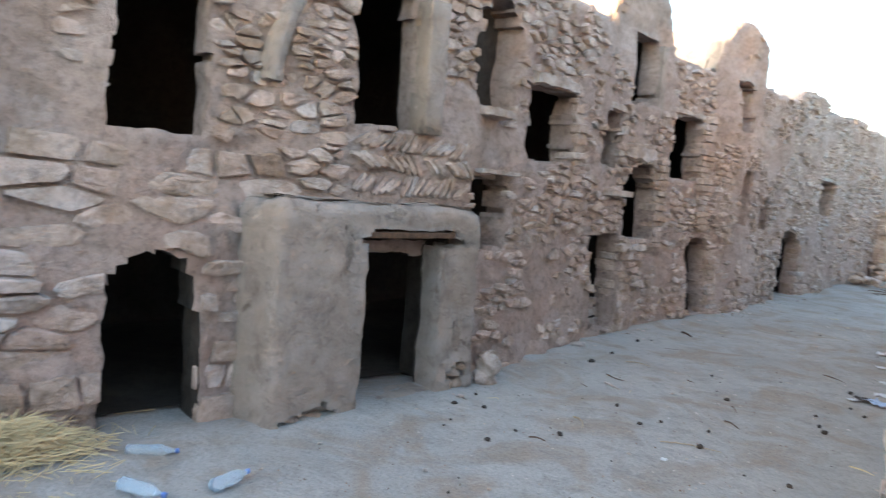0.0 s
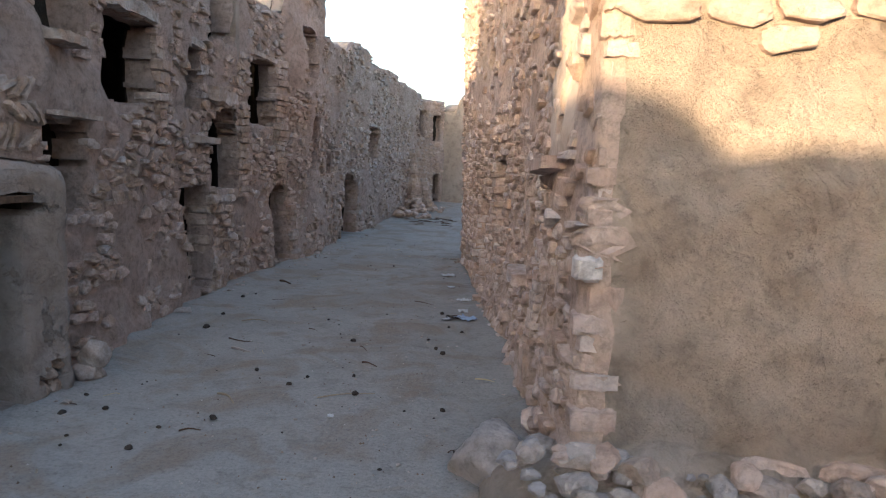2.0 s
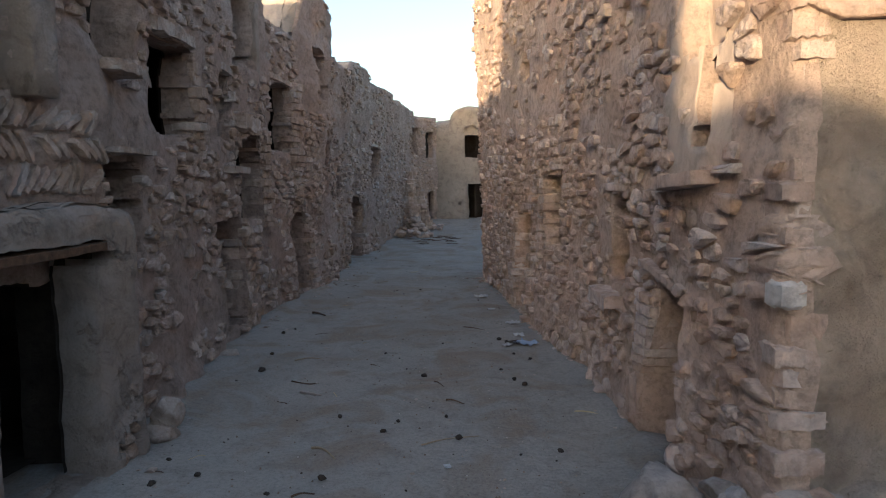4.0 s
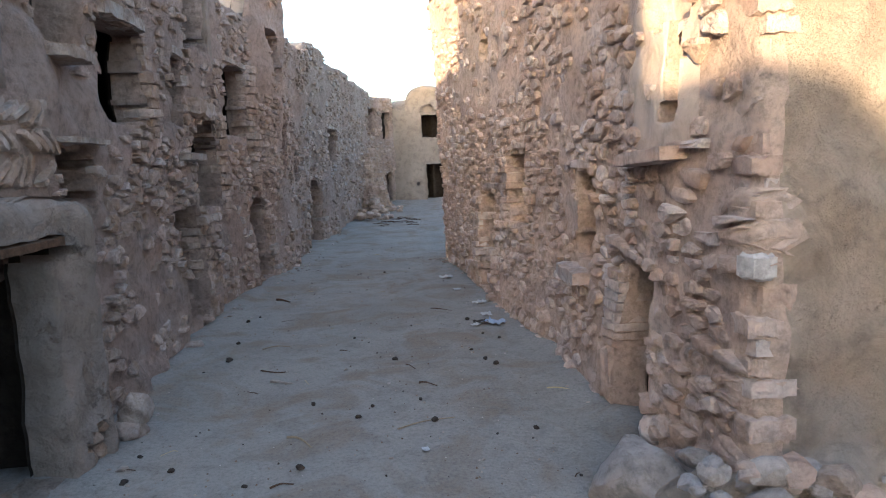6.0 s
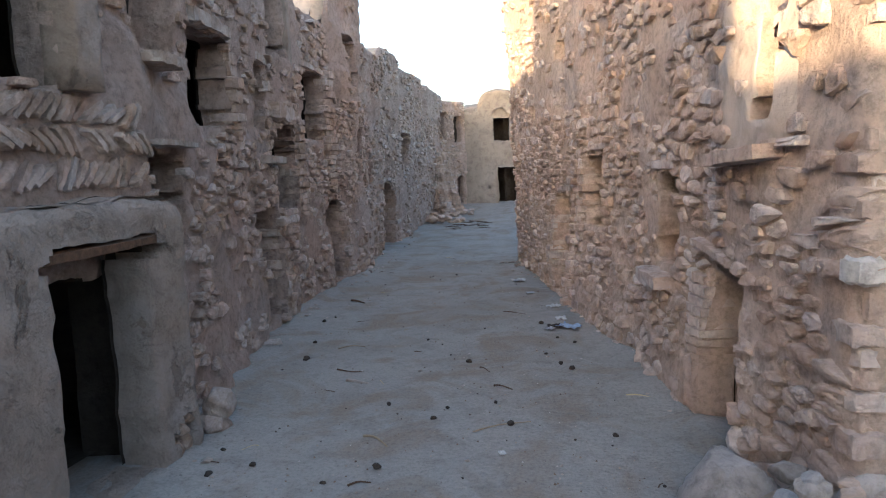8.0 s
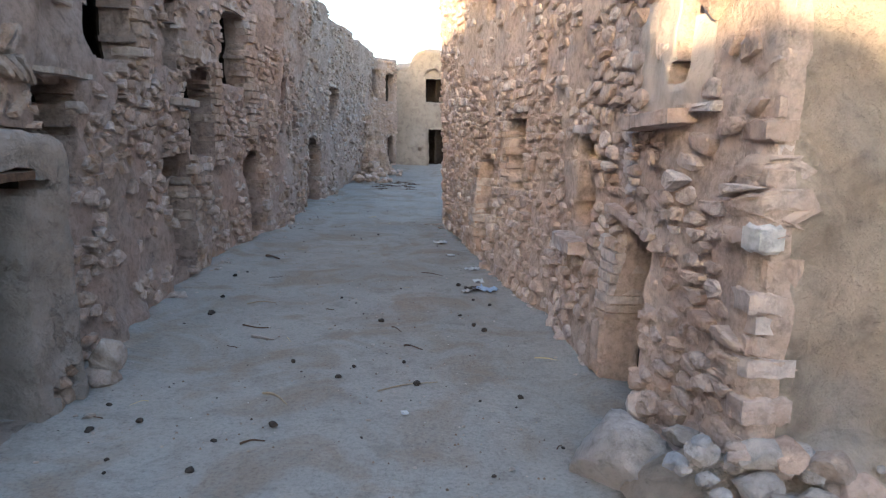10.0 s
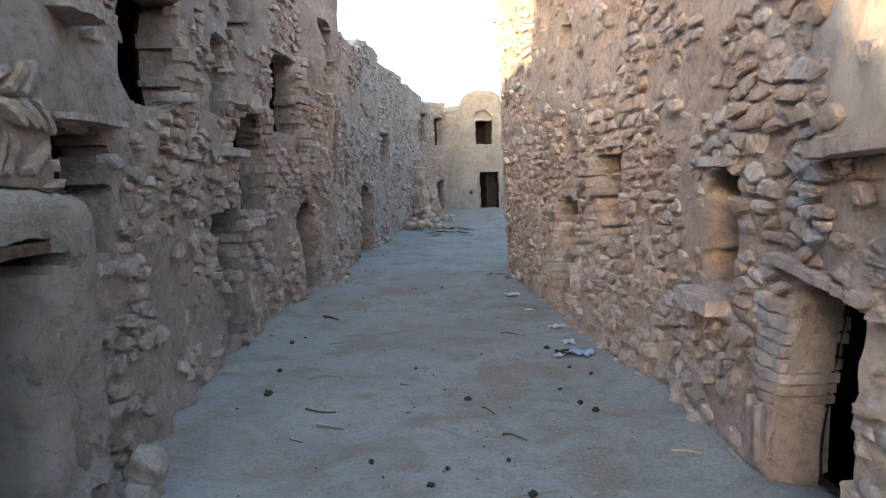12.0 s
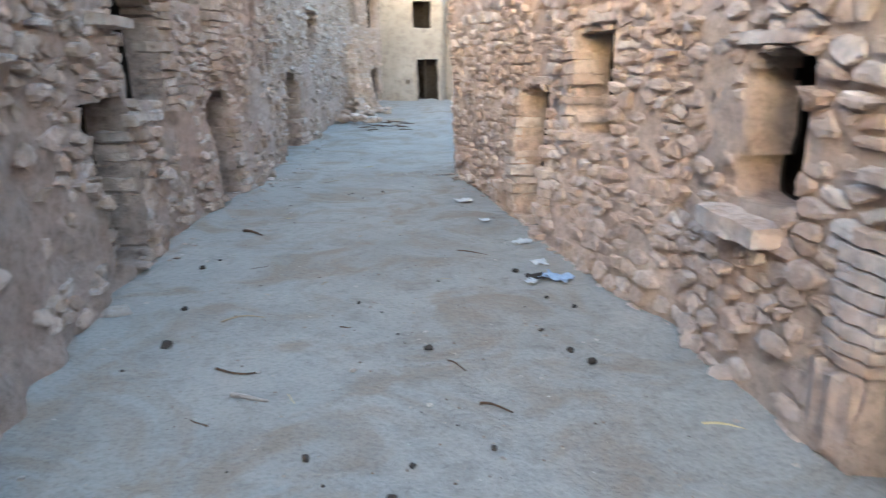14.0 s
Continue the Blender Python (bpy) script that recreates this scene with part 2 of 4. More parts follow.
def wall(name, line, top, holes, mat, seed, label, amp=0.07, thick=0.6, step=0.08, back=3.2, round_top=0.08, roof=VAULT, kind="structure", rear=True, zone=None, more=(), caps=(0, -1), cap_id=0):
    """The body of a wall: an uneven face with real openings and niches, their reveals, its back, and the roof behind it."""
    line.seed = seed
    us = spread(0, line.length, step, [c for h in holes for c in (h["u0"], h["u1"])])
    tops = [top(u) for u in us]
    zs = spread(-0.15, max(tops), step, [c for h in holes for c in (h["z0"], h["z1"])])
    nu, nz = len(us), len(zs)
    hole = [[None] * (nz - 1) for _ in range(nu - 1)]
    for i in range(nu - 1):
        for j in range(nz - 1):
            u, z = (us[i] + us[i + 1]) / 2, (zs[j] + zs[j + 1]) / 2
            for h in holes:
                if inside(h, u, z):
                    hole[i][j] = h
                    break
    vs, fs, ids, index = [], [], [], {}

    def vert(i, j, depth):
        key = (i, j, depth)
        if key not in index:
            u, z = us[i], min(zs[j], tops[i])
            for h in holes:                               # arched heads follow their curve
                if h.get("arch", 0) > 0.05 and h["u0"] <= u <= h["u1"]:
                    za = h["z1"] - h["arch"] * ((2 * u - h["u0"] - h["u1"]) / (h["u1"] - h["u0"])) ** 2
                    if abs(z - za) < 0.62 * step:
                        z = min(za, tops[i])
            du = 0.035 * wob(u, z, seed + 20, 4.5) + 0.014 * wob(u, z, seed + 21, 13)
            dz = 0.03 * wob(u, z, seed + 30, 4.5) + 0.012 * wob(u, z, seed + 31, 13)
            n = relief(u, z, seed, amp)
            if round_top and depth == 0:
                gap = max(0.0, tops[i] - z)
                if gap < round_top:
                    n -= round_top - math.sqrt(max(0.0, round_top ** 2 - (round_top - gap) ** 2))
            inner = -depth + (0.03 * wob(u, z, seed + 40, 3) if depth else 0)
            uu = min(max(u + du, 0), line.length)
            index[key] = len(vs)
            vs.append(line.put(uu, n if depth == 0 else inner, z + (dz if 0 < j < nz - 1 and z < tops[i] else 0)))
        return index[key]

    def quad(a, b, c, d, k=0):
        f = []
        for q in (a, b, c, d):
            if not f or vs[q] != vs[f[-1]]:
                f.append(q)
        if len(set(f)) >= 3:
            fs.append(tuple(dict.fromkeys(f)))
            ids.append(k)

    for i in range(nu - 1):
        for j in range(nz - 1):
            if zs[j] >= max(tops[i], tops[i + 1]):
                continue
            h = hole[i][j]
            d = 0 if h is None else h.get("depth") or thick
            if h is None or h.get("depth"):
                quad(vert(i, j, d), vert(i + 1, j, d), vert(i + 1, j + 1, d), vert(i, j + 1, d), zone(us[i], zs[j]) if zone else 0)
            # inner side of the wall, in the near-black colour that paints room shade
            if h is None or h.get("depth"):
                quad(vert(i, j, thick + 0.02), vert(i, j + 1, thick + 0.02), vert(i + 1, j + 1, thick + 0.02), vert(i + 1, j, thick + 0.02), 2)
            for di, dj, a, b in ((-1, 0, (i, j), (i, j + 1)), (1, 0, (i + 1, j), (i + 1, j + 1)), (0, -1, (i, j), (i + 1, j)), (0, 1, (i, j + 1), (i + 1, j + 1))):
                p, q = i + di, j + dj
                if h is None or not (0 <= p < nu - 1 and 0 <= q < nz - 1):
                    continue
                g = hole[p][q]
                e = 0 if g is None else g.get("depth") or thick
                if e < d:
                    k = max(2, int((d - e) / 0.12))
                    ds = [e + (d - e) * s / k for s in range(k + 1)]
                    ds = [0 if x == 0 else round(x, 3) for x in ds]
                    ds[-1] = d
                    # flagged openings get reveals in the near-black shade colour
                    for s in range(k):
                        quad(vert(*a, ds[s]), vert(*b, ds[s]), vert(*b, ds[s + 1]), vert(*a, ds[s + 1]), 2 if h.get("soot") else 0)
    # roof: the wall's top carried back, and the rear wall under it
    depths = [round_top * 0.6] + [back * k / 5 for k in range(1, 6)]
    rows = []
    for i, u in enumerate(us):
        row = [len(vs) + k for k in range(len(depths) + 1)]
        vs.append(line.put(u, relief(u, tops[i], seed, amp) - round_top, tops[i]))
        for d in depths:
            vs.append(line.put(u, -d - 0.02, tops[i] + 0.02 * wob(u, d, seed, 2)))
        rows.append(row)
    for a, b in zip(rows, rows[1:]):
        for k in range(len(depths)):
            fs.append((a[k], b[k], b[k + 1], a[k + 1]))
            ids.append(1)
    foot = []
    for i, u in enumerate(us):
        foot.append(len(vs))
        vs.append(line.put(u, -back - 0.02, -0.15))
    # rear wall of the rooms, its colour darkened as shade
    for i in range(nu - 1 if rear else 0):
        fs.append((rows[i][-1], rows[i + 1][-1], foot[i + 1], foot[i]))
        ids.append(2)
    if rear:                                              # store room ceilings and earth floors, shade put into their colour
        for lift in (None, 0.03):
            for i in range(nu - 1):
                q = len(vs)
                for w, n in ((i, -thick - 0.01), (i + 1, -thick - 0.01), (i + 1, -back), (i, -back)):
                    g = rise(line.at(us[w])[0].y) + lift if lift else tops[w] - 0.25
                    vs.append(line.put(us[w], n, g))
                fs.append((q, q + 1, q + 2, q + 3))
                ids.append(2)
    for i in caps:
        q = len(vs)
        vs.append(line.put(us[i], -0.02, -0.15))
        fs.append(tuple([q] + rows[i] + [foot[i]]))
        ids.append(cap_id)
    ob = new(name, mesh_of(name, vs, fs, [mat, roof, INNER_SHADE, *more], True, ids))
    return tagged(ob, label, "wall", kind=kind)


def clip(poly, mx, my, dx, dy):
    """The part of a convex outline on the near side of the line through (mx, my) square to (dx, dy)."""
    out = []
    for (ax, ay), (bx, by) in zip(poly, poly[1:] + poly[:1]):
        da, db = (ax - mx) * dx + (ay - my) * dy, (bx - mx) * dx + (by - my) * dy
        if da <= 0:
            out.append((ax, ay))
        if da * db < 0:
            k = da / (da - db)
            out.append((ax + (bx - ax) * k, ay + (by - ay) * k))
    return out


def rubble(line, top, holes, seed, cover, h=0.11, l=0.22, wild=0.3, amp=0.07, u_range=None, proud=0.03, gap=0.012):
    """Random rubble: outlines that fill the wall's face between wavering beds, each one a stone with its own tilt and depth.
    Gives (u, z, vertices, faces) for each stone, in world places."""
    r = random.Random(seed)
    u_lo, u_hi = u_range or (0.02, line.length - 0.02)
    pts, z = [], -0.05
    while z < 5.7:
        hh, u = h * r.uniform(0.5, 1.5), u_lo - r.uniform(0, l)
        while u < u_hi + l:
            ll = l * r.choice((0.5, 0.7, 0.9, 1.1, 1.4, 1.8)) * r.uniform(0.85, 1.15)
            pts.append((u + ll / 2, z + hh / 2 + r.gauss(0, wild) * h * 0.5 + 0.06 * wob(u, z, seed, 0.7)))
            u += ll
        z += hh
    k = h / l                                             # beds run long: lengths along the wall count short
    cells = {}
    for u, z in pts:
        cells.setdefault((int(u * k / h), int(z / h)), []).append((u * k, z))
    out = []
    for u, z in pts:
        zg = z + rise(line.at(min(max(u, 0), line.length))[0].y)
        if not u_lo < u < u_hi or zg > top(u) - 0.05 or any(inside(o, u, zg) for o in holes):
            continue
        p = proud + 0.025 * r.uniform(-1, 1) - cover(u, zg) + 0.03 * wob(u, zg, seed + 3, 1.3)
        if p < 0.004:
            continue
        p = 0.006 + 0.60 * p + 0.04 * r.random() ** 5
        cu, poly = u * k, [(-2.0 * h, -1.2 * h), (2.0 * h, -1.2 * h), (2.0 * h, 1.2 * h), (-2.0 * h, 1.2 * h)]
        ci, cj = int(cu / h), int(z / h)
        for i in range(ci - 3, ci + 4):
            for j in range(cj - 2, cj + 3):
                for qu, qz in cells.get((i, j), ()):
                    dx, dy = qu - cu, qz - z
                    if (dx or dy) and poly:
                        poly = clip(poly, dx / 2, dy / 2, dx, dy)
        if len(poly) < 4:
            continue
        rough = []
        for (ax, ay), (bx, by) in zip(poly, poly[1:] + poly[:1]):
            c = r.uniform(0.76 if h < 0.13 else 0.9, 0.97)                    # corners are knocked off, edges bow a little
            rough.append((ax * c, ay * c))
            if math.hypot(bx - ax, by - ay) > 0.45 * h:
                m = r.uniform(0.35, 0.65)
                c = r.uniform(0.95, 1.05)
                rough.append(((ax + (bx - ax) * m) * c, (ay + (by - ay) * m) * c))
        poly = rough
        g = gap * r.uniform(0.3, 2.6)
        shape = []
        for x, y in poly:                                 # corners broken off, edges back from the joint
            d = math.hypot(x / k, y) or 1
            s = max(0.3, 1 - g / d) * r.uniform(0.94, 1.03)
            pu, pz = u + x / k * s, zg + y * s
            for o in holes:
                if inside(o, pu, pz):
                    e = min((abs(pu - o["u0"]), o["u0"], None), (abs(pu - o["u1"]), o["u1"], None), (abs(pz - o["z0"]), None, o["z0"]),
                            (abs(pz - o["z1"]), None, o["z1"]), key=lambda q: q[0])
                    pu, pz = (e[1] if e[1] is not None else pu), (e[2] if e[2] is not None else pz)
            shape.append((min(max(pu, 0.0), line.length), min(pz, top(u))))
        n, a, b = len(shape), r.gauss(0, 0.055), r.gauss(0, 0.15)
        face = lambda pu, pz: relief(u, zg, line.seed, amp) + p + a * (pu - u) + b * (pz - zg)
        vs = []
        for s, drop, jit in ((1.0, None, 0), (0.97, 0.010, 0.004), (0.84, 0.0, 0.006), (0.45, -0.003, 0.006)):
            for pu, pz in shape:
                qu, qz = u + (pu - u) * s, zg + (pz - zg) * s
                nn = relief(u, zg, line.seed, amp) - 0.05 if drop is None else max(face(qu, qz) - drop + r.uniform(-jit, jit), -0.04)
                vs.append(line.put(min(max(qu, 0), line.length), nn, qz))
        fs = []
        for w in range(3):
            for q in range(n):
                q2 = (q + 1) % n
                fs.append((w * n + q, w * n + q2, (w + 1) * n + q2, (w + 1) * n + q))
        fs.append(tuple(range(3 * n, 4 * n)))
        out.append((u, zg, vs, fs))
    return out


def lay(parent, stones, mat, pick, label):
    """The stones nearest the walk are parts of their wall; the rest is one mesh."""
    vs, fs, count = [], [], 0
    for u, z, sv, sf in stones:
        if count < 300 and pick(u, z):
            c = sum(sv, Vector()) / len(sv)
            piece("stone", mesh_of("stone", [v - c for v in sv], sf, [mat], False), parent, Matrix.Translation(c))
            count += 1
            continue
        base = len(vs)
        vs += sv
        fs += [tuple(q + base for q in f) for f in sf]
    ob = new("rubble_facing", mesh_of("rubble_facing", vs, fs, [mat], False))
    ob.parent = parent
    tagged(ob, label, kind="stuff")


def slab_mesh(name, l, d, h, seed, mat, bend=0.0):
    """A rough split slab: uneven outline, worn edges."""
    nx, ny = 9, 5
    vs, fs = [], []
    for side in (1, -1):
        for j in range(ny):
            for i in range(nx):
                a, c = i / (nx - 1) * 2 - 1, j / (ny - 1) * 2 - 1
                e = max(abs(a), abs(c))
                k = 1 - 0.12 * abs(a * c) + 0.09 * wob(a * 2, c * 2, seed, 1.4)
                z = side * h / 2 * (1 - 0.22 * e ** 8) + 0.18 * h * wob(a * 2, c * 2, seed + side, 1.5) - bend * a * a
                vs.append((a * l / 2 * k, c * d / 2 * k, z))
    n = nx * ny
    for j in range(ny - 1):
        for i in range(nx - 1):
            q = j * nx + i
            fs += [(q, q + 1, q + nx + 1, q + nx), (n + q, n + q + nx, n + q + nx + 1, n + q + 1)]
    ring = list(range(nx)) + [nx * j + nx - 1 for j in range(1, ny)] + [n - 1 - i for i in range(1, nx)] + [nx * (ny - 1 - j) for j in range(1, ny - 1)]
    for a, b in zip(ring, ring[1:] + ring[:1]):
        fs.append((a, n + a, n + b, b))
    return mesh_of(name, vs, fs, [mat], False)


def rock_mesh(name, seed, mat, rough=0.28, flat=0.75, sub=3):
    bm = bmesh.new()
    bmesh.ops.create_icosphere(bm, subdivisions=sub, radius=0.5)
    for v in bm.verts:
        c = v.co.normalized()
        k = 1 + rough * (wob(c.x, c.y, c.z + seed * 3.1, 1.3) + 0.5 * wob(c.x, c.y, c.z + seed * 7.7, 3.1))
        fine = 0.030 * wob(c.x, c.y, c.z + seed, 6.5) + 0.018 * wob(c.x, c.y, c.z + seed, 15)
        p = c * 0.5 * k
        for ax in (Vector((0.8, 0.3, 0.5)), Vector((-0.5, 0.7, 0.4)), Vector((0.1, -0.8, 0.6)), Vector((-0.6, -0.5, -0.2)), Vector((0.2, 0.1, 1.0)), Vector((0.9, -0.4, 0.1)), Vector((-0.9, 0.1, 0.5)), Vector((0.3, 0.9, -0.1))):
            a = (ax + Vector((wob(seed, 1, ax.x, 1), wob(seed, 2, ax.y, 1), 0)) * 0.8).normalized()
            over = p.dot(a) - 0.31
            if over > 0:
                p -= a * over * 0.96
        p += c * fine
        v.co = Vector((p.x, p.y, p.z * flat))
    me = bpy.data.meshes.new(name)
    bm.to_mesh(me)
    bm.free()
    me.materials.append(mat)
    me.polygons.foreach_set("use_smooth", [sub > 2] * len(me.polygons))
    return me


# ---- ground ----
def make_ground():
    xs = sorted(set([-2500, -400, -80, -20] + [round(-7 + 0.14 * k, 3) for k in range(101)] + [20, 80, 400, 2500]))
    ys = sorted(set([-2500, -400, -80, -20] + [round(-9 + 0.18 * k, 3) for k in range(190)] + [60, 120, 500, 2500]))
    vs, fs = [], []
    for y in ys:
        for x in xs:
            z = rise(y) + 0.025 * wob(x, y, 3, 0.8) + 0.012 * wob(x, y, 8, 2.6)
            if 0 < y < 24:      # dust banked against the feet of the walls
                z += 0.07 * math.exp(-abs(x + 2.15) / 0.22) * (0.6 + wob(x, y, 5, 1.1)) + 0.05 * math.exp(-abs(x - 1.4) / 0.2)
            vs.append((x, y, z))
    nx = len(xs)
    for j in range(len(ys) - 1):
        for i in range(nx - 1):
            q = j * nx + i
            fs.append((q, q + 1, q + nx + 1, q + nx))
    return tagged(new("ground", mesh_of("ground", vs, fs, [GROUND])), "dusty grey sand lane with scattered droppings", "ground", kind="structure")


make_ground()

# ---- the long curved granary wall on one side ----
LEFT = Line([(-3.6, -3), (-2.95, 0), (-2.6, 1.5), (-2.38, 2.6), (-2.15, 4.2), (-2.22, 6), (-2.33, 7.5), (-2.35, 9), (-2.25, 10.5), (-1.97, 12),
             (-1.97, 15.3), (-1.6, 17.2), (-1.3, 20), (-0.9, 23.2), (-0.1, 23.9)], 1)
LEFT.foot = lambda u: 0.11 * min(max((u - 7.4) / 0.8, 0), 1) * min(max((18 - u) / 3, 0), 1)
HOLES_L = [
    dict(u0=4.40, u1=5.00, z0=-0.15, z1=1.22, arch=0.28, soot=True),            # doorway by the straw, reveal coloured dark for shade
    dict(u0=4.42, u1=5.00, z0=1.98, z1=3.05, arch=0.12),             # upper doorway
    dict(u0=5.60, u1=7.49, z0=-0.15, z1=1.16, soot=True),                       # behind the porch, reveal coloured dark for shade
    dict(u0=6.16, u1=6.80, z0=2.22, z1=3.55, arch=0.30),             # arched upper doorway
    dict(u0=7.55, u1=8.18, z0=2.56, z1=3.60, arch=0.2, depth=0.30),
    dict(u0=8.50, u1=9.45, z0=2.12, z1=2.92),
    dict(u0=10.35, u1=10.90, z0=2.22, z1=2.93, depth=0.28),
    dict(u0=11.22, u1=11.86, z0=3.14, z1=4.06),
    dict(u0=12.62, u1=13.60, z0=2.20, z1=3.17),
    dict(u0=7.52, u1=8.10, z0=1.18, z1=1.89),
    dict(u0=11.22, u1=12.18, z0=1.28, z1=2.33, arch=0.40),
    dict(u0=10.28, u1=11.05, z0=0.12, z1=1.34),
    dict(u0=13.42, u1=14.10, z0=0.05, z1=1.32, arch=0.15, depth=0.4),
    dict(u0=14.70, u1=15.30, z0=3.14, z1=4.05, arch=0.1, depth=0.25),
    dict(u0=15.20, u1=15.85, z0=1.54, z1=2.53, depth=0.25),
    dict(u0=18.00, u1=19.10, z0=0.0, z1=1.50, arch=0.35),
    dict(u0=19.95, u1=20.65, z0=1.83, z1=2.61),
    dict(u0=16.50, u1=17.15, z0=1.44, z1=2.14, depth=0.2),
    dict(u0=26.1, u1=26.55, z0=2.75, z1=3.6, depth=0.3),
    dict(u0=27.0, u1=27.35, z0=2.6, z1=3.5, depth=0.3),
    dict(u0=27.05, u1=27.4, z0=0.4, z1=1.5, arch=0.15),
]


def bell(u, c, w, h):
    k = 1 - abs((u - c) / w) ** 2.4
    return h * k ** 0.45 if k > 0 else 0.0


def top_left(u):
    base = float(np.interp(u, [0, 3, 5, 6.2, 7, 8, 9, 10.4, 12.5, 14.2, 16.3, 17.6, 19.7, 20.5, 22, 24.6, 27, 30],
                           [2.9, 3.05, 3.35, 3.8, 4.0, 4.0, 3.85, 3.84, 3.95, 4.0, 4.1, 4.15, 4.3, 4.2, 4.2, 4.15, 4.0, 3.9]))
    z = base + 0.07 * wob(u, 0, 4, 1.6) + 0.04 * wob(u, 0, 6, 5)
    return max(z, 3.6 + bell(u, 11.40, 0.88, 1.36), 3.65 + bell(u, 15.0, 1.0, 1.36), 4.0 + bell(u, 19.2, 1.0, 0.5), 3.95 + bell(u, 22.2, 1.2, 0.35))


def cover_left(u, z):
    k = 0.036 + 0.055 * wob(u, z, 17, 0.8) + 0.045 * wob(u, z, 19, 2.2)
    if u < 5.55 and z < 2.0:                               # larger blocks by the first doorway are laid apart
        k += 0.3
    if u > 7.5 and z < 1.9:
        k += 0.003                                         # the lower storey is washed over with mud
    if 10.9 < u < 12.3 and z > 3.1 or 14.1 < u < 16.0 and z > 2.9:
        k += 0.05                                          # rendered gable ends
    if 6.15 < u < 7.42 and 1.62 < z < 2.2:
        k += 0.2                                           # herringbone band laid apart
    if 5.5 < u < 7.5 and z < (1.62 if u < 7.35 else 1.2):
        k += 0.2
    return k


AMP_L = 0.13
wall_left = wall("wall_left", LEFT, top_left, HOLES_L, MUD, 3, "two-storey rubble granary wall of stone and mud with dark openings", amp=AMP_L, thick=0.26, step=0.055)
STONES_L = rubble(LEFT, top_left, HOLES_L, 11, cover_left, 0.095, 0.19, 0.7, amp=AMP_L, proud=0.046, gap=0.009)

STONES_N = rubble(LEFT, top_left, HOLES_L, 15, lambda u, z: 0.025 * wob(u, z, 2, 1.3) if z < 1.95 else 0.3, 0.15, 0.40, 0.10, amp=AMP_L, u_range=(2.0, 5.6), proud=0.027, gap=0.007)

# ---- the wall on the other side, its rendered end face towards the walker ----
CORNER = 7.52                                              # length of the end face, up to the corner
RIGHT = Line([(9.0, 2.52), (1.485, 2.74), (1.47, 4.0), (1.44, 6.2), (1.2, 8.2), (0.97, 10.5), (0.84, 12.6), (1.6, 13.6), (4.5, 14.6)], -1, 0.08)
RIGHT.lean = lambda u: 0.035 * min(max((u - CORNER - 6) / 3, 0), 1)
RIGHT.foot = lambda u: 0.11 * min(max((u - CORNER - 0.5) / 0.5, 0), 1) * min(max((CORNER + 7.5 - u) / 2.5, 0), 1)
HOLES_R = [
    dict(u0=1.02, u1=1.68, z0=-0.1, z1=1.07, arch=0.04, jag=0.03),             # low doorway
    dict(u0=2.33, u1=2.85, z0=0.90, z1=1.64, arch=0.08),
    dict(u0=4.40, u1=5.05, z0=1.03, z1=1.85, depth=0.3),
    dict(u0=5.70, u1=6.45, z0=0.02, z1=1.36, arch=0.06),
    dict(u0=0.72, u1=0.90, z0=1.90, z1=2.45, arch=0.1),
    dict(u0=0.66, u1=1.25, z0=2.45, z1=3.1, depth=0.14),
    dict(u0=6.0, u1=6.3, z0=3.0, z1=3.4, arch=0.2, depth=0.25),
    dict(u0=7.6, u1=7.85, z0=2.4, z1=2.62, depth=0.25),
    dict(u0=9.2, u1=9.5, z0=0.3, z1=1.8, depth=0.2),
]
for h in HOLES_R:
    h["u0"] += CORNER
    h["u1"] += CORNER


def top_right(u):
    z = float(np.interp(u - CORNER, [-7.5, 0, 1.75, 2.05, 3.0, 3.9, 4.4, 4.6, 4.9, 7.0, 9.0, 10.2, 13], [4.6, 4.7, 4.65, 3.75, 4.05, 4.33, 4.32, 4.15, 4.22, 4.85, 5.3, 5.2, 4.6]))
    return z + 0.04 * wob(u, 1, 14, 1.7) + 0.03 * wob(u, 1, 16, 6)


def cover_right(u, z):
    u -= CORNER
    k = 0.012 + 0.02 * wob(u, z, 27, 0.9) + 0.022 * wob(u, z, 28, 3.0) + (0.004 if u < 1.5 else 0.0)
    if 4.6 < u < 10 and z > 2.4:
        k += 0.012 + 0.03 * wob(u, z, 31, 0.9)
    if 0.6 < u < 1.35 and 1.36 < z < 3.2:
        k += (0.034 if z > 1.76 else 0.014) + 0.03 * wob(u, z, 33, 1.6)
    return k


def bare(u, z):
    """Where the end face shows its stones: above the plaster, at the corner and near the foot."""
    x = CORNER - u
    if z > 2.30 + 0.07 * wob(x, 0, 51, 1.5):
        return True
    return z < 0.42 + 0.16 * wob(x, z, 55, 1.5) and x < 3.0


wall_right = wall("wall_right", RIGHT, top_right, HOLES_R, MUD_R, 43, "tall rubble granary wall of pale stone with a plastered end",
                  thick=0.26, zone=lambda u, z: 3 if u < CORNER - 0.16 and z < 2.35 else 1 if 0.5 < u - CORNER < 1.4 and z > 1.76 + 0.2 * wob(u, z, 36, 2) else 0, more=(PLASTER,), amp=0.075, step=0.06)
STONES_R = rubble(RIGHT, top_right, HOLES_R, 47, cover_right, 0.10, 0.185, 0.5, amp=0.075, u_range=(CORNER + 0.12, RIGHT.length), proud=0.034, gap=0.010)
STONES_F = rubble(RIGHT, top_right, HOLES_R, 72, lambda u, z: 0.0 if bare(u, z) else 0.3, 0.135, 0.26, 0.08, amp=0.075, u_range=(2.5, CORNER - 0.26), proud=0.045, gap=0.008)

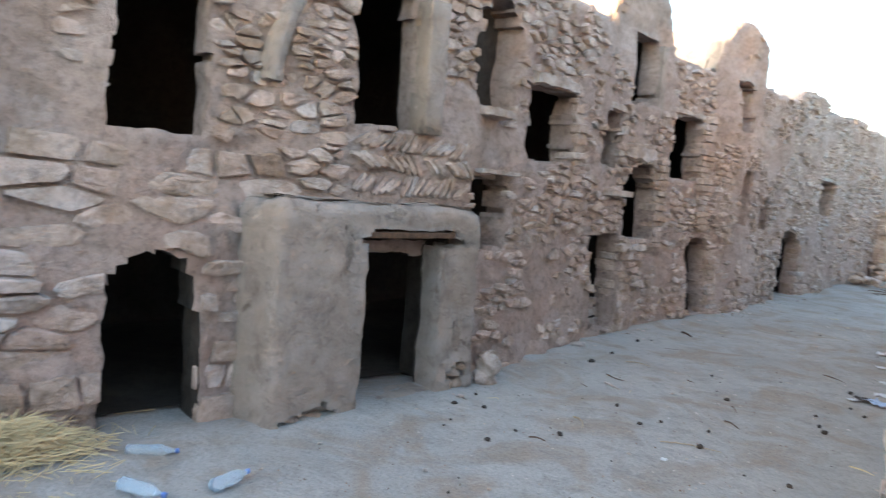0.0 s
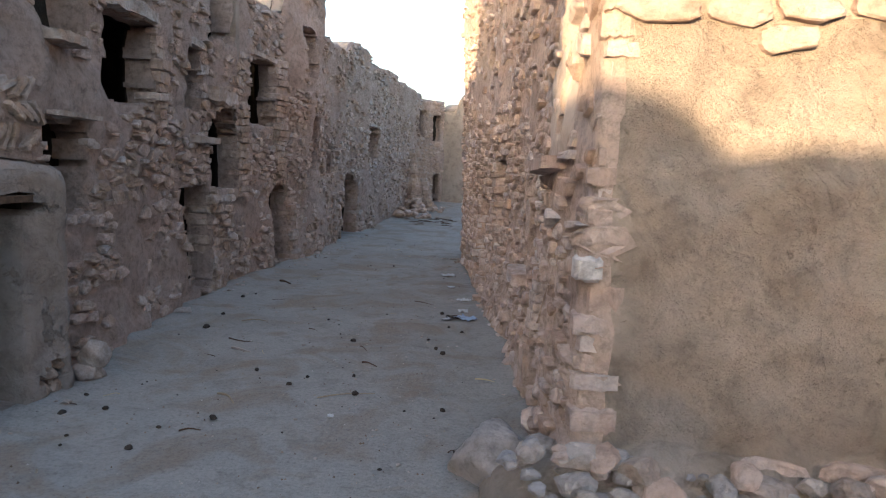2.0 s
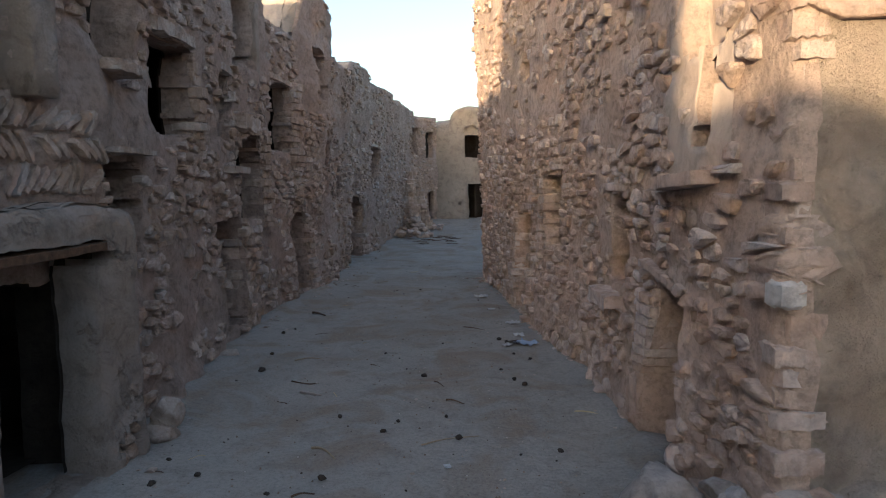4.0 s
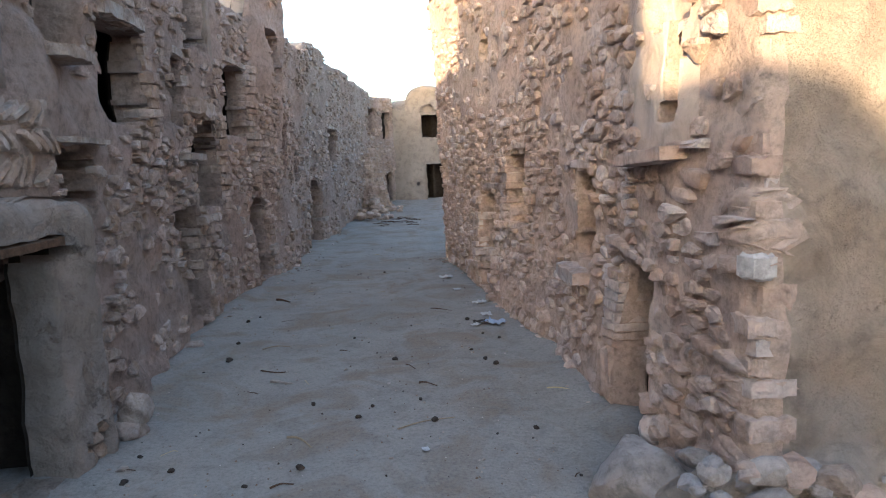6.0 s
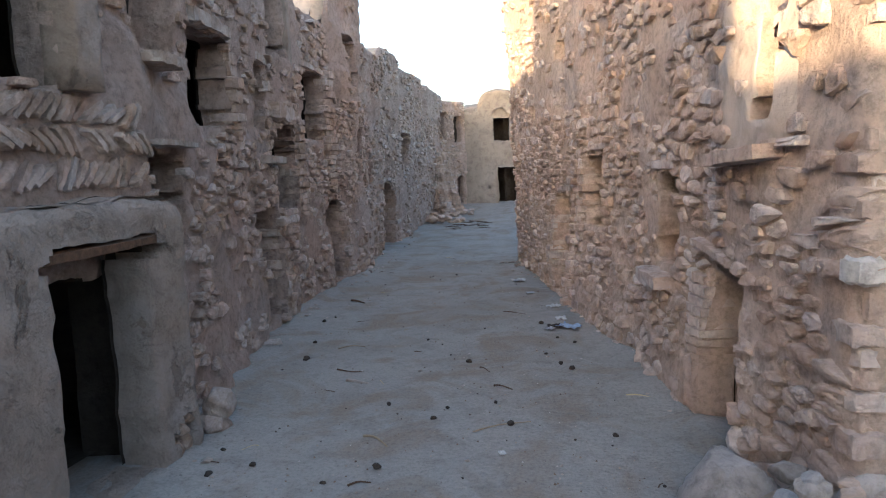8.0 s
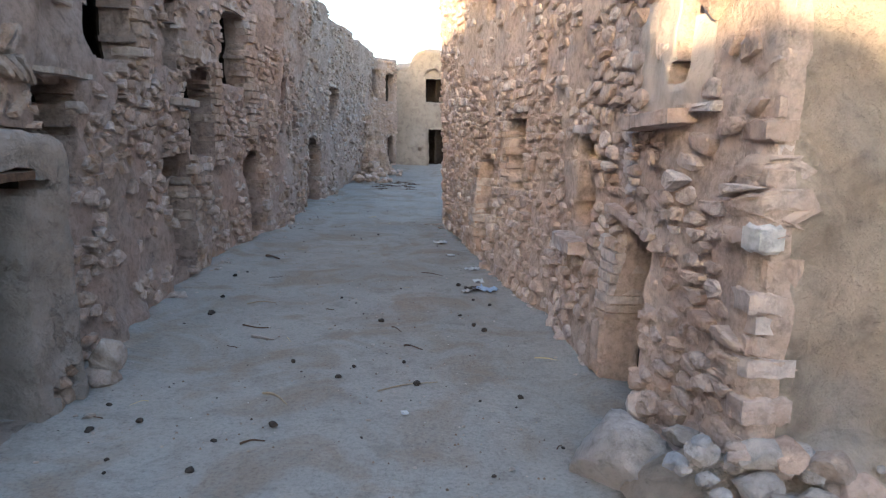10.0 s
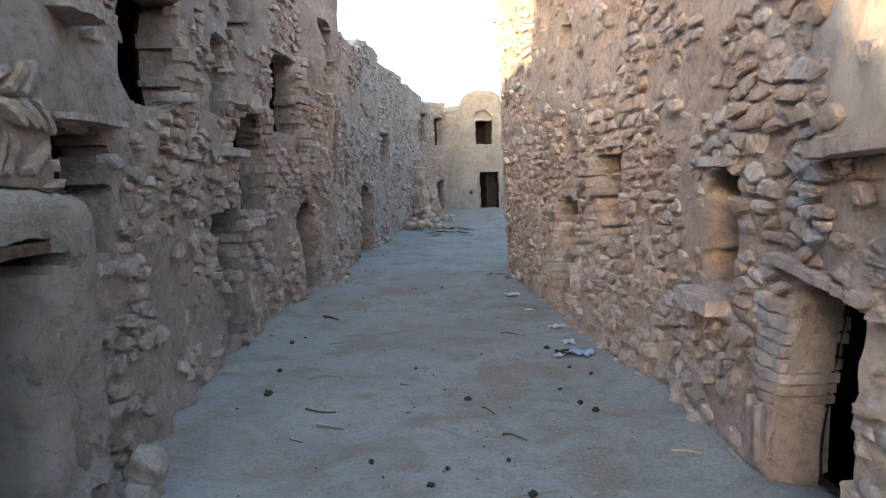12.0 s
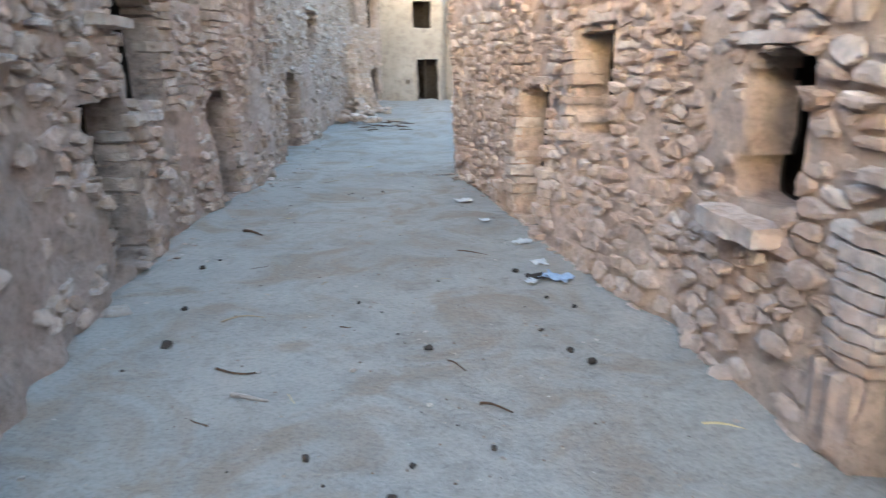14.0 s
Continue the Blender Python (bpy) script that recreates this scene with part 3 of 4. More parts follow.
# ---- the building that closes the lane ----
END = Line([(-0.15, 23.95), (0.40, 23.75), (1.75, 23.75), (1.95, 24.3)], 1, 0.1)
# Door and window reveals are coloured near black to paint the shade inside.
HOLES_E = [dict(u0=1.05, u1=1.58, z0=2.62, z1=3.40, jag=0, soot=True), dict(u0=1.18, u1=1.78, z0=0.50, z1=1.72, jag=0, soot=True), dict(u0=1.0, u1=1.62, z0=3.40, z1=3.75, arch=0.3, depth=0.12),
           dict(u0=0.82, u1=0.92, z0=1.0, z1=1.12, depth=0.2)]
# The end caps take the same dark colour, as shade inside the room.
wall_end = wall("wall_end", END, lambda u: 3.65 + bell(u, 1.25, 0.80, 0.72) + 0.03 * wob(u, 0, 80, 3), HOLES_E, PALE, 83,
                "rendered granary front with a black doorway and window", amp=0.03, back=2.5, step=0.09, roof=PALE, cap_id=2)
PALE_LINE = Line([(1.9, 24.2), (2.6, 23.6), (7.5, 21.0), (8.5, 14.0)], 1, 0.2)
wall("wall_far", PALE_LINE, lambda u: 3.5 + 0.05 * wob(u, 0, 90, 2), [dict(u0=0.45, u1=0.85, z0=1.9, z1=2.8)], PALE, 93,
     "pale rendered courtyard wall", amp=0.03, back=2.5, step=0.12, roof=PALE)

# ---- unseen buildings added behind the walker; the tall one shades the lane ----
SHADE = Line([(8, -9.0), (-20, -9.0)], 1, 0.05)
DROP = math.tan(SUN_EL) / -math.cos(SUN_AZ)               # fall of a sun ray for each metre up the lane


# Unseen skyline, stepped so its shadow edges fall as wanted on the walls.
def top_shade(u):
    x = 8 - u
    lift = 11.75 * DROP
    return float(np.interp(x, [-20, -16.6, -16.5, -13.0, -12.9, -8.1, -8.0, -4.95, -4.8, -3.82, -3.50, -2.84, 3, 9],
                           [3.6, 3.6, 9.0, 9.0, 4.5, 4.5, 7.7, 7.7, 2.3 + lift, 2.06 + lift, 1.80 + lift, 1.83 + lift, 1.9 + lift, 1.9 + lift])) + 0.03 * wob(x, 0, 33, 2.5)


wall("wall_behind", SHADE, top_shade, [], MUD, 103, "unseen tall mud and stone building added to shade the lane", amp=0.05, thick=0.3, back=0.35, step=0.12)
wall("wall_yard_side", Line([(8.6, 3), (8.6, -9.2)], 1, 0.05), lambda u: 3.2, [], MUD, 113, "mud and stone yard wall", amp=0.05, back=1.0, step=0.25)
wall("wall_yard_corner", Line([(-7.0, -9), (-3.62, -3.0)], 1, 0.05), lambda u: 4.0, [], MUD, 123, "mud and stone yard wall", amp=0.05, back=1.5, step=0.2)

# ---- porch in front of the left wall ----
PORCH_LINE = Line([(-2.62, 2.13), (-1.99, 2.13), (-1.86, 4.22), (-2.5, 4.3)], 1, 0.08)
HOLES_P = [dict(u0=1.42, u1=2.29, z0=-0.15, z1=1.29, jag=0.03), dict(u0=1.34, u1=2.52, z0=1.29, z1=1.40, arch=0.03, depth=0.3),
           dict(u0=2.42, u1=2.66, z0=-0.15, z1=0.26, arch=0.08, depth=0.10, jag=0.08), dict(u0=0.75, u1=1.25, z0=-0.15, z1=0.10, arch=0.06, depth=0.07, jag=0.08)]
porch = wall("porch", PORCH_LINE, lambda u: 1.60 + 0.04 * wob(u, 0, 130, 2.0) + 0.02 * wob(u, 0, 131, 7), HOLES_P, PORCH, 133, "low plastered entrance porch with a dark doorway",
             amp=0.055, thick=0.27, back=0.72, step=0.05, round_top=0.10, roof=PORCH, kind="", rear=False, caps=())
porch["category"] = "porch"

# ---- stone pieces built into the walls ----
def slab_on(parent, line, name, u0, u1, z, out, h, seed, mat=SLAB, tilt=0.0, label="", bend=0.0):
    """A slab bedded in a wall and standing out of it."""
    me = slab_mesh(name, u1 - u0, out + 0.22, h, seed, mat, bend)
    return piece(name, me, parent, line.seat((u0 + u1) / 2, out / 2 - 0.09, z, tilt), label)


slab_on(wall_left, LEFT, "ledge_slab", 7.55, 8.02, 2.50, 0.14, 0.09, 1, label="pale jutting ledge stone")
slab_on(wall_left, LEFT, "ledge_slab", 7.50, 8.25, 1.95, 0.12, 0.045, 2, label="thin dark roof slab over a niche")
slab_on(wall_left, LEFT, "ledge_slab", 10.45, 11.15, 1.88, 0.16, 0.09, 3, label="jutting sill stone")
slab_on(wall_left, LEFT, "lintel", 8.45, 9.55, 2.99, 0.05, 0.13, 4, tilt=0.03, label="long stone lintel")
slab_on(wall_left, LEFT, "lintel", 10.28, 11.0, 2.98, 0.03, 0.10, 5)
slab_on(wall_left, LEFT, "lintel", 12.5, 13.75, 3.22, 0.04, 0.09, 6)
slab_on(wall_left, LEFT, "sill", 14.7, 15.4, 3.07, 0.05, 0.08, 8)
slab_on(wall_left, LEFT, "lintel", 19.85, 20.75, 2.67, 0.06, 0.08, 9)
for k in range(4):
    slab_on(wall_left, LEFT, "step_stone", 10.36, 10.98, 0.02 + 0.13 * k, -0.16 - 0.05 * k, 0.11, 20 + k)

# slanting thin stones, laid as a herringbone band over the porch
for row, (z, lean_) in enumerate(((1.75, 0.9), (1.93, -0.75), (2.10, 0.85))):
    u = 6.25
    while u < 7.42:
        if wob(u, z, 12, 9) > 0.3:
            u += 0.07
            continue
        hh = 0.20 + 0.05 * wob(u, z, 7, 5)
        me = slab_mesh("herringbone_stone", hh, 0.16, 0.042 + 0.012 * wob(u, z, 9, 9), 40 + u, STONE)
        piece("herringbone_stone", me, wall_left, LEFT.seat(u, relief(u, z, 3, AMP_L) - 0.03 + 0.03 * wob(u, z, 3, 8), z + 0.02 * wob(u, z, 2, 6), lean_ + 0.55 * wob(u, z, 4, 6)))
        u += 0.068 + 0.02 * wob(u, z, 8, 7)

# plastered jambs and arch band of the upper doorway
def jamb(line, u, z0, z1, w, d, seed):
    bm = bmesh.new()
    bmesh.ops.create_cube(bm, size=1)
    bmesh.ops.subdivide_edges(bm, edges=bm.edges[:], cuts=6, use_grid_fill=True)
    for v in bm.verts:
        v.co = Vector((v.co.x * w, v.co.y * d, v.co.z * (z1 - z0)))
        v.co += Vector((wob(*v.co, 3 + seed), wob(*v.co, 4 + seed), 0)) * 0.02
    me = bpy.data.meshes.new("jamb")
    bm.to_mesh(me)
    bm.free()
    me.materials.append(PORCH)
    me.polygons.foreach_set("use_smooth", [True] * len(me.polygons))
    return piece("jamb", me, wall_left, line.seat(u, 0.0, (z0 + z1) / 2), "smooth plastered door jamb")


jamb(LEFT, 6.90, 2.2, 3.3, 0.20, 0.22, 0.1)
band = []
for k in range(15):
    a = math.pi * (0.02 + 0.62 * k / 14)
    band.append((6.42 - 0.98 * math.cos(a * 0.9), 2.35 + 1.25 * math.sin(a * 0.9)))
vs, fs = [], []
for k, (u, z) in enumerate(band):
    c = Vector((u - 6.42, z - 2.35)).normalized()
    for w, n in ((-0.07, -0.04), (-0.06, 0.075), (0.06, 0.075), (0.07, -0.04)):
        vs.append(LEFT.put(u + c.x * w, n + 0.01 * wob(u, z, 5, 6), z + c.y * w))
for k in range(len(band) - 1):
    for q in range(3):
        fs.append((k * 4 + q, k * 4 + q + 1, k * 4 + q + 5, k * 4 + q + 4))
piece("arch_band", mesh_of("arch_band", vs, fs, [PORCH]), wall_left, None, "curved plaster band round the upper arch")

# porch: timber lintel, broken threshold stones
lint = slab_mesh("timber_lintel", 1.08, 0.26, 0.055, 60, WOOD)
piece("timber_lintel", lint, porch, PORCH_LINE.seat(1.92, -0.12, 1.36), "dark weathered palm wood lintel")
piece("threshold", slab_mesh("threshold", 0.95, 0.30, 0.10, 61, PORCH), porch, PORCH_LINE.seat(1.90, -0.22, -0.02), "worn stone threshold")

for k, (u, z, l, h) in enumerate(((2.46, 0.06, 0.17, 0.12), (2.60, 0.05, 0.16, 0.13), (2.53, 0.16, 0.16, 0.10), (2.62, 0.20, 0.12, 0.08), (0.85, 0.03, 0.17, 0.09), (1.05, 0.03, 0.2, 0.08))):
    piece("base_stone", rock_mesh("base_stone", 170 + k, STONE, 0.3, 0.9, 3), porch, PORCH_LINE.seat(u, -0.06, z) @ Matrix.Diagonal((l, 0.16, h * 1.2, 1)), "rubble stone bared by erosion")

# right wall: ledge, hood, doorway lintel, dressed door pier
C = CORNER
slab_on(wall_right, RIGHT, "ledge_slab", C + 2.35, C + 2.98, 0.80, 0.13, 0.12, 70, STONE_R, label="thick pale jutting stone ledge")
slab_on(wall_right, RIGHT, "hood_slab", C + 0.60, C + 1.38, 1.72, 0.17, 0.09, 71, STONE_R, tilt=0.05, label="flat hood slab over a plastered hollow")
slab_on(wall_right, RIGHT, "lintel", C + 0.88, C + 2.0, 1.12, 0.03, 0.06, 72, STONE_R, tilt=-0.12, label="thin sloping lintel slab", bend=0.02)
slab_on(wall_right, RIGHT, "lintel", C + 2.30, C + 2.95, 1.68, 0.02, 0.07, 73, STONE_R)
slab_on(wall_right, RIGHT, "lintel", C + 5.62, C + 6.5, 1.42, 0.0, 0.08, 74, STONE_R)
slab_on(wall_right, RIGHT, "lintel", C + 4.35, C + 5.1, 1.89, 0.0, 0.07, 75, STONE_R)
z = 0.03
for k in range(9):
    h = 0.40 if k == 0 else (0.05 if k == 1 else 0.075 + 0.03 * wob(k, 1, 2, 3.3))
    me = slab_mesh("pier_stone", 0.30 + 0.09 * wob(k, 4, 4, 2.1), 0.36, h * 1.02, 80 + k, STONE_R)
    piece("pier_stone", me, wall_right, RIGHT.seat(C + 1.83, -0.15 + 0.045 * wob(k, 3, 3, 5), z + h / 2, 0.03 * wob(k, 5, 5, 4)))
    z += h
for k, (u, z, l, h) in enumerate(((0.95, 0.16, 0.30, 0.2), (0.92, 0.36, 0.24, 0.16), (0.96, 0.53, 0.20, 0.15), (0.95, 0.70, 0.22, 0.14), (0.96, 0.86, 0.2, 0.14))):
    piece("jamb_stone", rock_mesh("jamb_stone", 90 + k, STONE_R, 0.3, 0.9, 2), wall_right, RIGHT.seat(C + u, -0.06, z) @ Matrix.Diagonal((l, 0.34, h * 1.2, 1)))
def stone_stack(parent, line, u, z0, z1, w, out, seed, mat):
    """A jamb or pier of flat stones bedded one on the other, each a little askew."""
    q = random.Random(seed)
    z = z0
    while z < z1:
        h = q.uniform(0.06, 0.125)
        me = slab_mesh("pier_stone", w * q.uniform(0.8, 1.2), 0.30, h * 1.04, seed + 10 * z, mat)
        piece("pier_stone", me, parent, line.seat(u + q.gauss(0, 0.022), out - 0.12 + q.gauss(0, 0.022), z + h / 2, q.gauss(0, 0.05), q.gauss(0, 0.05)))
        z += h


for u, z0, z1, w, out in ((12.36, 1.15, 2.42, 0.34, 0.05), (13.78, 1.45, 3.15, 0.36, 0.07), (11.18, 0.02, 1.25, 0.26, 0.02), (9.60, 1.95, 2.75, 0.26, 0.03),
                          (14.28, 0.02, 1.0, 0.30, 0.03), (19.25, 0.2, 1.4, 0.3, 0.04)):
    stone_stack(wall_left, LEFT, u, z0, z1, w, out, int(u * 10), STONE)
for u, z0, z1, w, out in ((6.58, 0.0, 1.35, 0.28, 0.02), (5.17, 0.95, 1.85, 0.26, 0.03), (5.58, 0.0, 0.8, 0.24, 0.03)):
    stone_stack(wall_right, RIGHT, C + u, z0, z1, w, out, int(u * 10), STONE_R)
slab_on(wall_left, LEFT, "lintel", 11.25, 12.1, 2.46, 0.07, 0.24, 76, STONE, tilt=-0.05, label="thick upright slab over an opening")
jamb(LEFT, 11.98, 2.95, 4.0, 0.17, 0.14, 0.6)
# the plastered swelling under the hood
piece("plaster_bulge", rock_mesh("plaster_bulge", 12, MUD_R, 0.08, 0.7, 3), wall_right, RIGHT.seat(C + 0.98, -0.03, 1.58) @ Matrix.Diagonal((0.60, 0.24, 0.34, 1)), "smooth rounded mud bulge")
# quoins: flat stones bedded round the corner, long on one face and then on the other
def quoin(z, lx, ly, h, seed, mat, proud, label="", turn=0.0):
    out = relief(C, z, 43, 0.075) + proud
    me = slab_mesh("corner_stone", lx, ly, h, seed, mat)
    m = Matrix.Translation((1.485 - out + lx / 2, 2.74 - out + ly / 2, z)) @ pose(0, 0, 0, 3 * wob(seed, 1, 1, 3), 3 * wob(seed, 2, 1, 3), turn)
    return piece("corner_stone", me, wall_right, m, label)


q = random.Random(64)
z, k = 0.12, 0
while z < 4.5:
    h = q.uniform(0.075, 0.15)
    if abs(z + h / 2 - 1.22) < 0.06:
        quoin(z + h / 2, 0.13, 0.13, min(h, 0.11), 131, WHITE, 0.035, "white painted-looking stone chip", 8)
    elif q.random() < 0.8:
        lx, ly = (q.uniform(0.20, 0.34), q.uniform(0.14, 0.24)) if k % 2 else (q.uniform(0.12, 0.18), q.uniform(0.20, 0.34))
        quoin(z + h / 2, lx * (0.75 if z < 0.8 else 1), ly, h * 1.02, 140 + k, STONE_R, q.uniform(-0.012, 0.022), "", q.gauss(0, 5))
    z += h
    k += 1


# ---- loose stones ----
def rock(x, y, size, seed, label, mat=ROCK, flat=0.75, turn=0.0, sink=0.12, group="", name="rock", z=None, sub=3):
    ob = new(name, rock_mesh(name, seed, mat, 0.28, flat, sub))
    g = rise(y) if z is None else z
    ob.matrix_basis = Matrix.Translation((x, y, g + size[2] * flat * (0.42 - sink))) @ pose(0, 0, 0, 0, 0, turn) @ Matrix.Diagonal((*size, 1))
    return tagged(ob, label, "rock", group)


rock(1.13, 3.12, (0.56, 0.52, 0.62), 3, "big pale rounded boulder at the wall corner", name="boulder", turn=20, sub=4)
for k, (x, y, s, z) in enumerate(((1.52, 3.02, 0.34, 0.10), (1.36, 2.78, 0.46, 0.08), (1.62, 2.56, 0.44, 0.12), (1.80, 2.45, 0.36, 0.10), (2.02, 2.50, 0.46, 0.05),
                                  (1.15, 2.72, 0.34, 0.0), (1.42, 2.42, 0.30, 0.0), (1.70, 2.26, 0.28, 0.0), (2.28, 2.42, 0.36, 0.02), (2.55, 2.42, 0.40, 0.02), (1.95, 2.22, 0.25, 0.0),
                                  (1.50, 2.74, 0.32, 0.26), (1.72, 2.62, 0.30, 0.30), (1.36, 3.04, 0.26, 0.24), (2.2, 2.55, 0.26, 0.22))):
    s *= 0.78
    rock(x, y, (s * 1.15, s * 0.85, s * 0.7), 20 + k, "grey fallen stone in the rubble heap at the wall foot", turn=37 * k, group="corner rubble heap", z=z)
r = random.Random(14)
for k in range(150):
    x = 1.15 + 1.9 * r.random()
    y, s = 2.66 - 0.55 * r.random() ** 1.4 - 0.05 * (x - 1.2), 0.05 + 0.17 * r.random() ** 2
    rock(x, y, (s * 1.3, s, s * 0.9), 150 + k % 10, "broken stone in the rubble heap at the wall foot", r.choice((ROCK, SLAB, STONE_R)), 0.8, r.uniform(0, 360),
         group="corner rubble heap", z=0.40 * max(0, 1 - (2.65 - y) / 0.6) ** 1.3 * r.uniform(0.75, 1.0), sub=2)
heap_vs, heap_fs = [], []
for j in range(13):
    for i in range(41):
        a, q = i / 40, j / 12
        x, y = 1.05 + 2.6 * a, 2.95 - 0.95 * q
        h = 0.46 * math.sin(math.pi * min(1, a * 1.15 + 0.02)) ** 0.5 if a < 0.85 else 0.38 * (1 - a) / 0.15
        z = h * max(0.0, 1 - max(0, q - 0.22) / 0.72) ** 1.3 + 0.05 * wob(x, y, 4, 5) + 0.03 * wob(x, y, 5, 13)
        heap_vs.append((x, y, z - 0.05))
for j in range(12):
    for i in range(40):
        q = j * 41 + i
        heap_fs.append((q, q + 1, q + 42, q + 41))
tagged(new("rubble_mound", mesh_of("rubble_mound", heap_vs, heap_fs, [PLASTER])), "bank of fallen mud and grit against the wall foot", "mound", kind="structure")
rock(-1.80, 4.42, (0.26, 0.22, 0.30), 41, "pale broken stone leaning beside the porch", SLAB, 0.8, 30, z=0.14)
rock(-1.86, 4.42, (0.30, 0.26, 0.26), 45, "dark block under the broken stone by the porch", STONE, 0.8, 10)
rock(-2.08, 6.62, (0.30, 0.22, 0.2), 42, "flat stone at the wall foot", SLAB, 0.6, 60)
rock(1.32, 6.85, (0.42, 0.26, 0.22), 43, "rounded stone against the rubble wall", STONE_R, 0.7, 80)
rock(1.20, 7.25, (0.14, 0.12, 0.22), 44, "small upright stone at the wall foot", STONE_R, 1.0, 10)
rock(1.38, 5.30, (0.26, 0.2, 0.2), 46, "reddish stone at the wall foot", STONE_R, 0.8, 10)
rock(1.42, 5.75, (0.34, 0.24, 0.3), 47, "fallen stone at the wall foot", STONE_R, 0.8, 50)
r = random.Random(5)
for k in range(46):        # tumbled rubble where the far wall has slumped
    a, d = r.uniform(0, 1), r.uniform(0, 1)
    x, y = -1.15 + 1.0 * d + 0.25 * a, 18.9 + 3.2 * a
    s = r.uniform(0.12, 0.42) * (1.1 - 0.6 * d)
    rock(x, y, (s * 1.2, s, s * 0.8), 60 + k % 9, "tumbled stone below the slumped wall", STONE, 0.8, r.uniform(0, 360), group="tumbled stones", z=rise(y) + 0.35 * (1 - d) * r.random(), sub=2)


def buttress():
    """The slumped pier of bedded stones near the end of the lane."""
    root = tagged(new("stone_buttress"), "slumped pier of bedded rubble stones", "buttress")
    root.matrix_basis = Matrix.Translation((-0.72, 21.6, rise(21.6)))
    q = random.Random(8)
    for k in range(15):
        w = 0.95 - 0.035 * k
        for side in range(3):
            me = slab_mesh("stone", w * q.uniform(0.4, 0.55), w * 0.8, 0.15, 200 + 3 * k + side, STONE)
            piece("stone", me, root, Matrix.Translation((-0.02 * k + (side - 1) * w * 0.32, q.uniform(-0.1, 0.05) - 0.1 * (side == 1), 0.07 + 0.128 * k)))
    return root


buttress()

# ---- things on the ground ----
def pebble(x, y, s, seed, mat=DUNG, label="small dark dropping on the sand", name="dropping", group="dark droppings"):
    ob = new(name, PEBBLES[seed % len(PEBBLES)])
    ob.matrix_basis = Matrix.Translation((x, y, rise(y) + 0.03 * wob(x, y, 3, 0.8) + s * 0.25)) @ pose(0, 0, 0, 0, 0, seed * 53) @ Matrix.Diagonal((s, s * 0.8, s * 0.75, 1))
    ob.data = PEBBLES[seed % len(PEBBLES)] if mat is DUNG else CHIPS[seed % len(CHIPS)]
    return tagged(ob, label, name, group)


PEBBLES = [rock_mesh("dropping", 300 + k, DUNG, 0.4, 0.8, 2) for k in range(4)]
CHIPS = [rock_mesh("chip", 310 + k, SLAB, 0.5, 0.5, 2) for k in range(4)]
SPOTS = ((-1.66, 4.05), (-1.40, 3.82), (-1.62, 3.70), (-0.93, 3.57), (-0.96, 3.26), (-1.67, 6.71), (-1.75, 5.76), (-1.97, 6.13), (-1.77, 7.64),
         (-0.27, 4.70), (-0.36, 4.49), (0.16, 4.37), (0.08, 4.80), (0.81, 4.18), (-0.11, 5.87), (-0.52, 6.69), (0.68, 5.76), (0.75, 5.59), (0.59, 6.08),
         (-0.70, 4.80), (-0.65, 3.74), (0.77, 6.67), (0.91, 6.47), (0.67, 7.27), (-0.3, 10.9))
for k, (x, y) in enumerate(SPOTS):
    pebble(x, y, 0.045 + 0.012 * (k % 3), k)
pebble(-1.61, 6.08, 0.10, 2, label="larger round dark dropping on the sand")
r = random.Random(21)
for k in range(120):
    y = 2.2 + 13 * r.random() ** 1.4
    x = r.uniform(-1.9, 1.2 - 0.05 * y)
    if r.random() < 0.45:
        pebble(x, y, r.uniform(0.015, 0.035), k)
    else:
        pebble(x, y, r.uniform(0.015, 0.05), k, SLAB, "small stone chip lying on the sand", "chip", "stone chips")
for k in range(110):       # crumbs that have fallen along the wall feet
    y = r.uniform(2.9, 17)
    x = (float(np.interp(y, [2.9, 4.2, 6, 9, 12, 17], [-1.7, -1.95, -2.05, -2.2, -1.8, -1.5])) + abs(r.gauss(0, 0.12))) if k % 2 else \
        (float(np.interp(y, [2.9, 6, 8.2, 12], [1.38, 1.36, 1.12, 0.78])) - abs(r.gauss(0, 0.12)))
    pebble(x, min(y, 12.2 if k % 2 == 0 else 17), r.uniform(0.03, 0.09), k, SLAB, "crumb of stone fallen from the wall", "chip", "stone chips")


def twig(points, radius, mat, label, name="stick"):
    cu = bpy.data.curves.new(name, "CURVE")
    cu.dimensions, cu.bevel_depth, cu.bevel_resolution = "3D", radius * 0.75, 2
    sp = cu.splines.new("POLY")
    sp.points.add(len(points) - 1)
    for k, p in enumerate(points):
        sp.points[k].co = (*p, 1)
        sp.points[k].radius = 1.0 - 0.5 * k / len(points)
    cu.materials.append(mat)
    return tagged(new(name, cu), label, name)


def lying(x0, y0, x1, y1, bow, radius, mat, label):
    pts = []
    for k in range(9):
        t = k / 8
        pts.append((x0 + (x1 - x0) * t, y0 + (y1 - y0) * t + bow * math.sin(math.pi * t), rise(y0) + 0.010 + 0.004 * math.sin(5 * t)))
    return twig(pts, radius, mat, label)


lying(-0.09, 4.25, 0.30, 4.42, 0.03, 0.007, STICK, "thin dry twig lying on the sand")
lying(1.04, 4.90, 1.34, 4.57, 0.10, 0.009, STRAW, "pale bent dry stalk on the sand")
lying(-1.68, 8.95, -1.48, 8.76, 0.02, 0.022, WOOD, "short dark piece of wood on the sand")
lying(-1.38, 6.44, -1.12, 6.50, 0.06, 0.008, STICK, "thin curved twig on the sand")
lying(-1.12, 5.42, -0.93, 5.34, 0.0, 0.018, SLAB, "flat pale splinter on the sand")
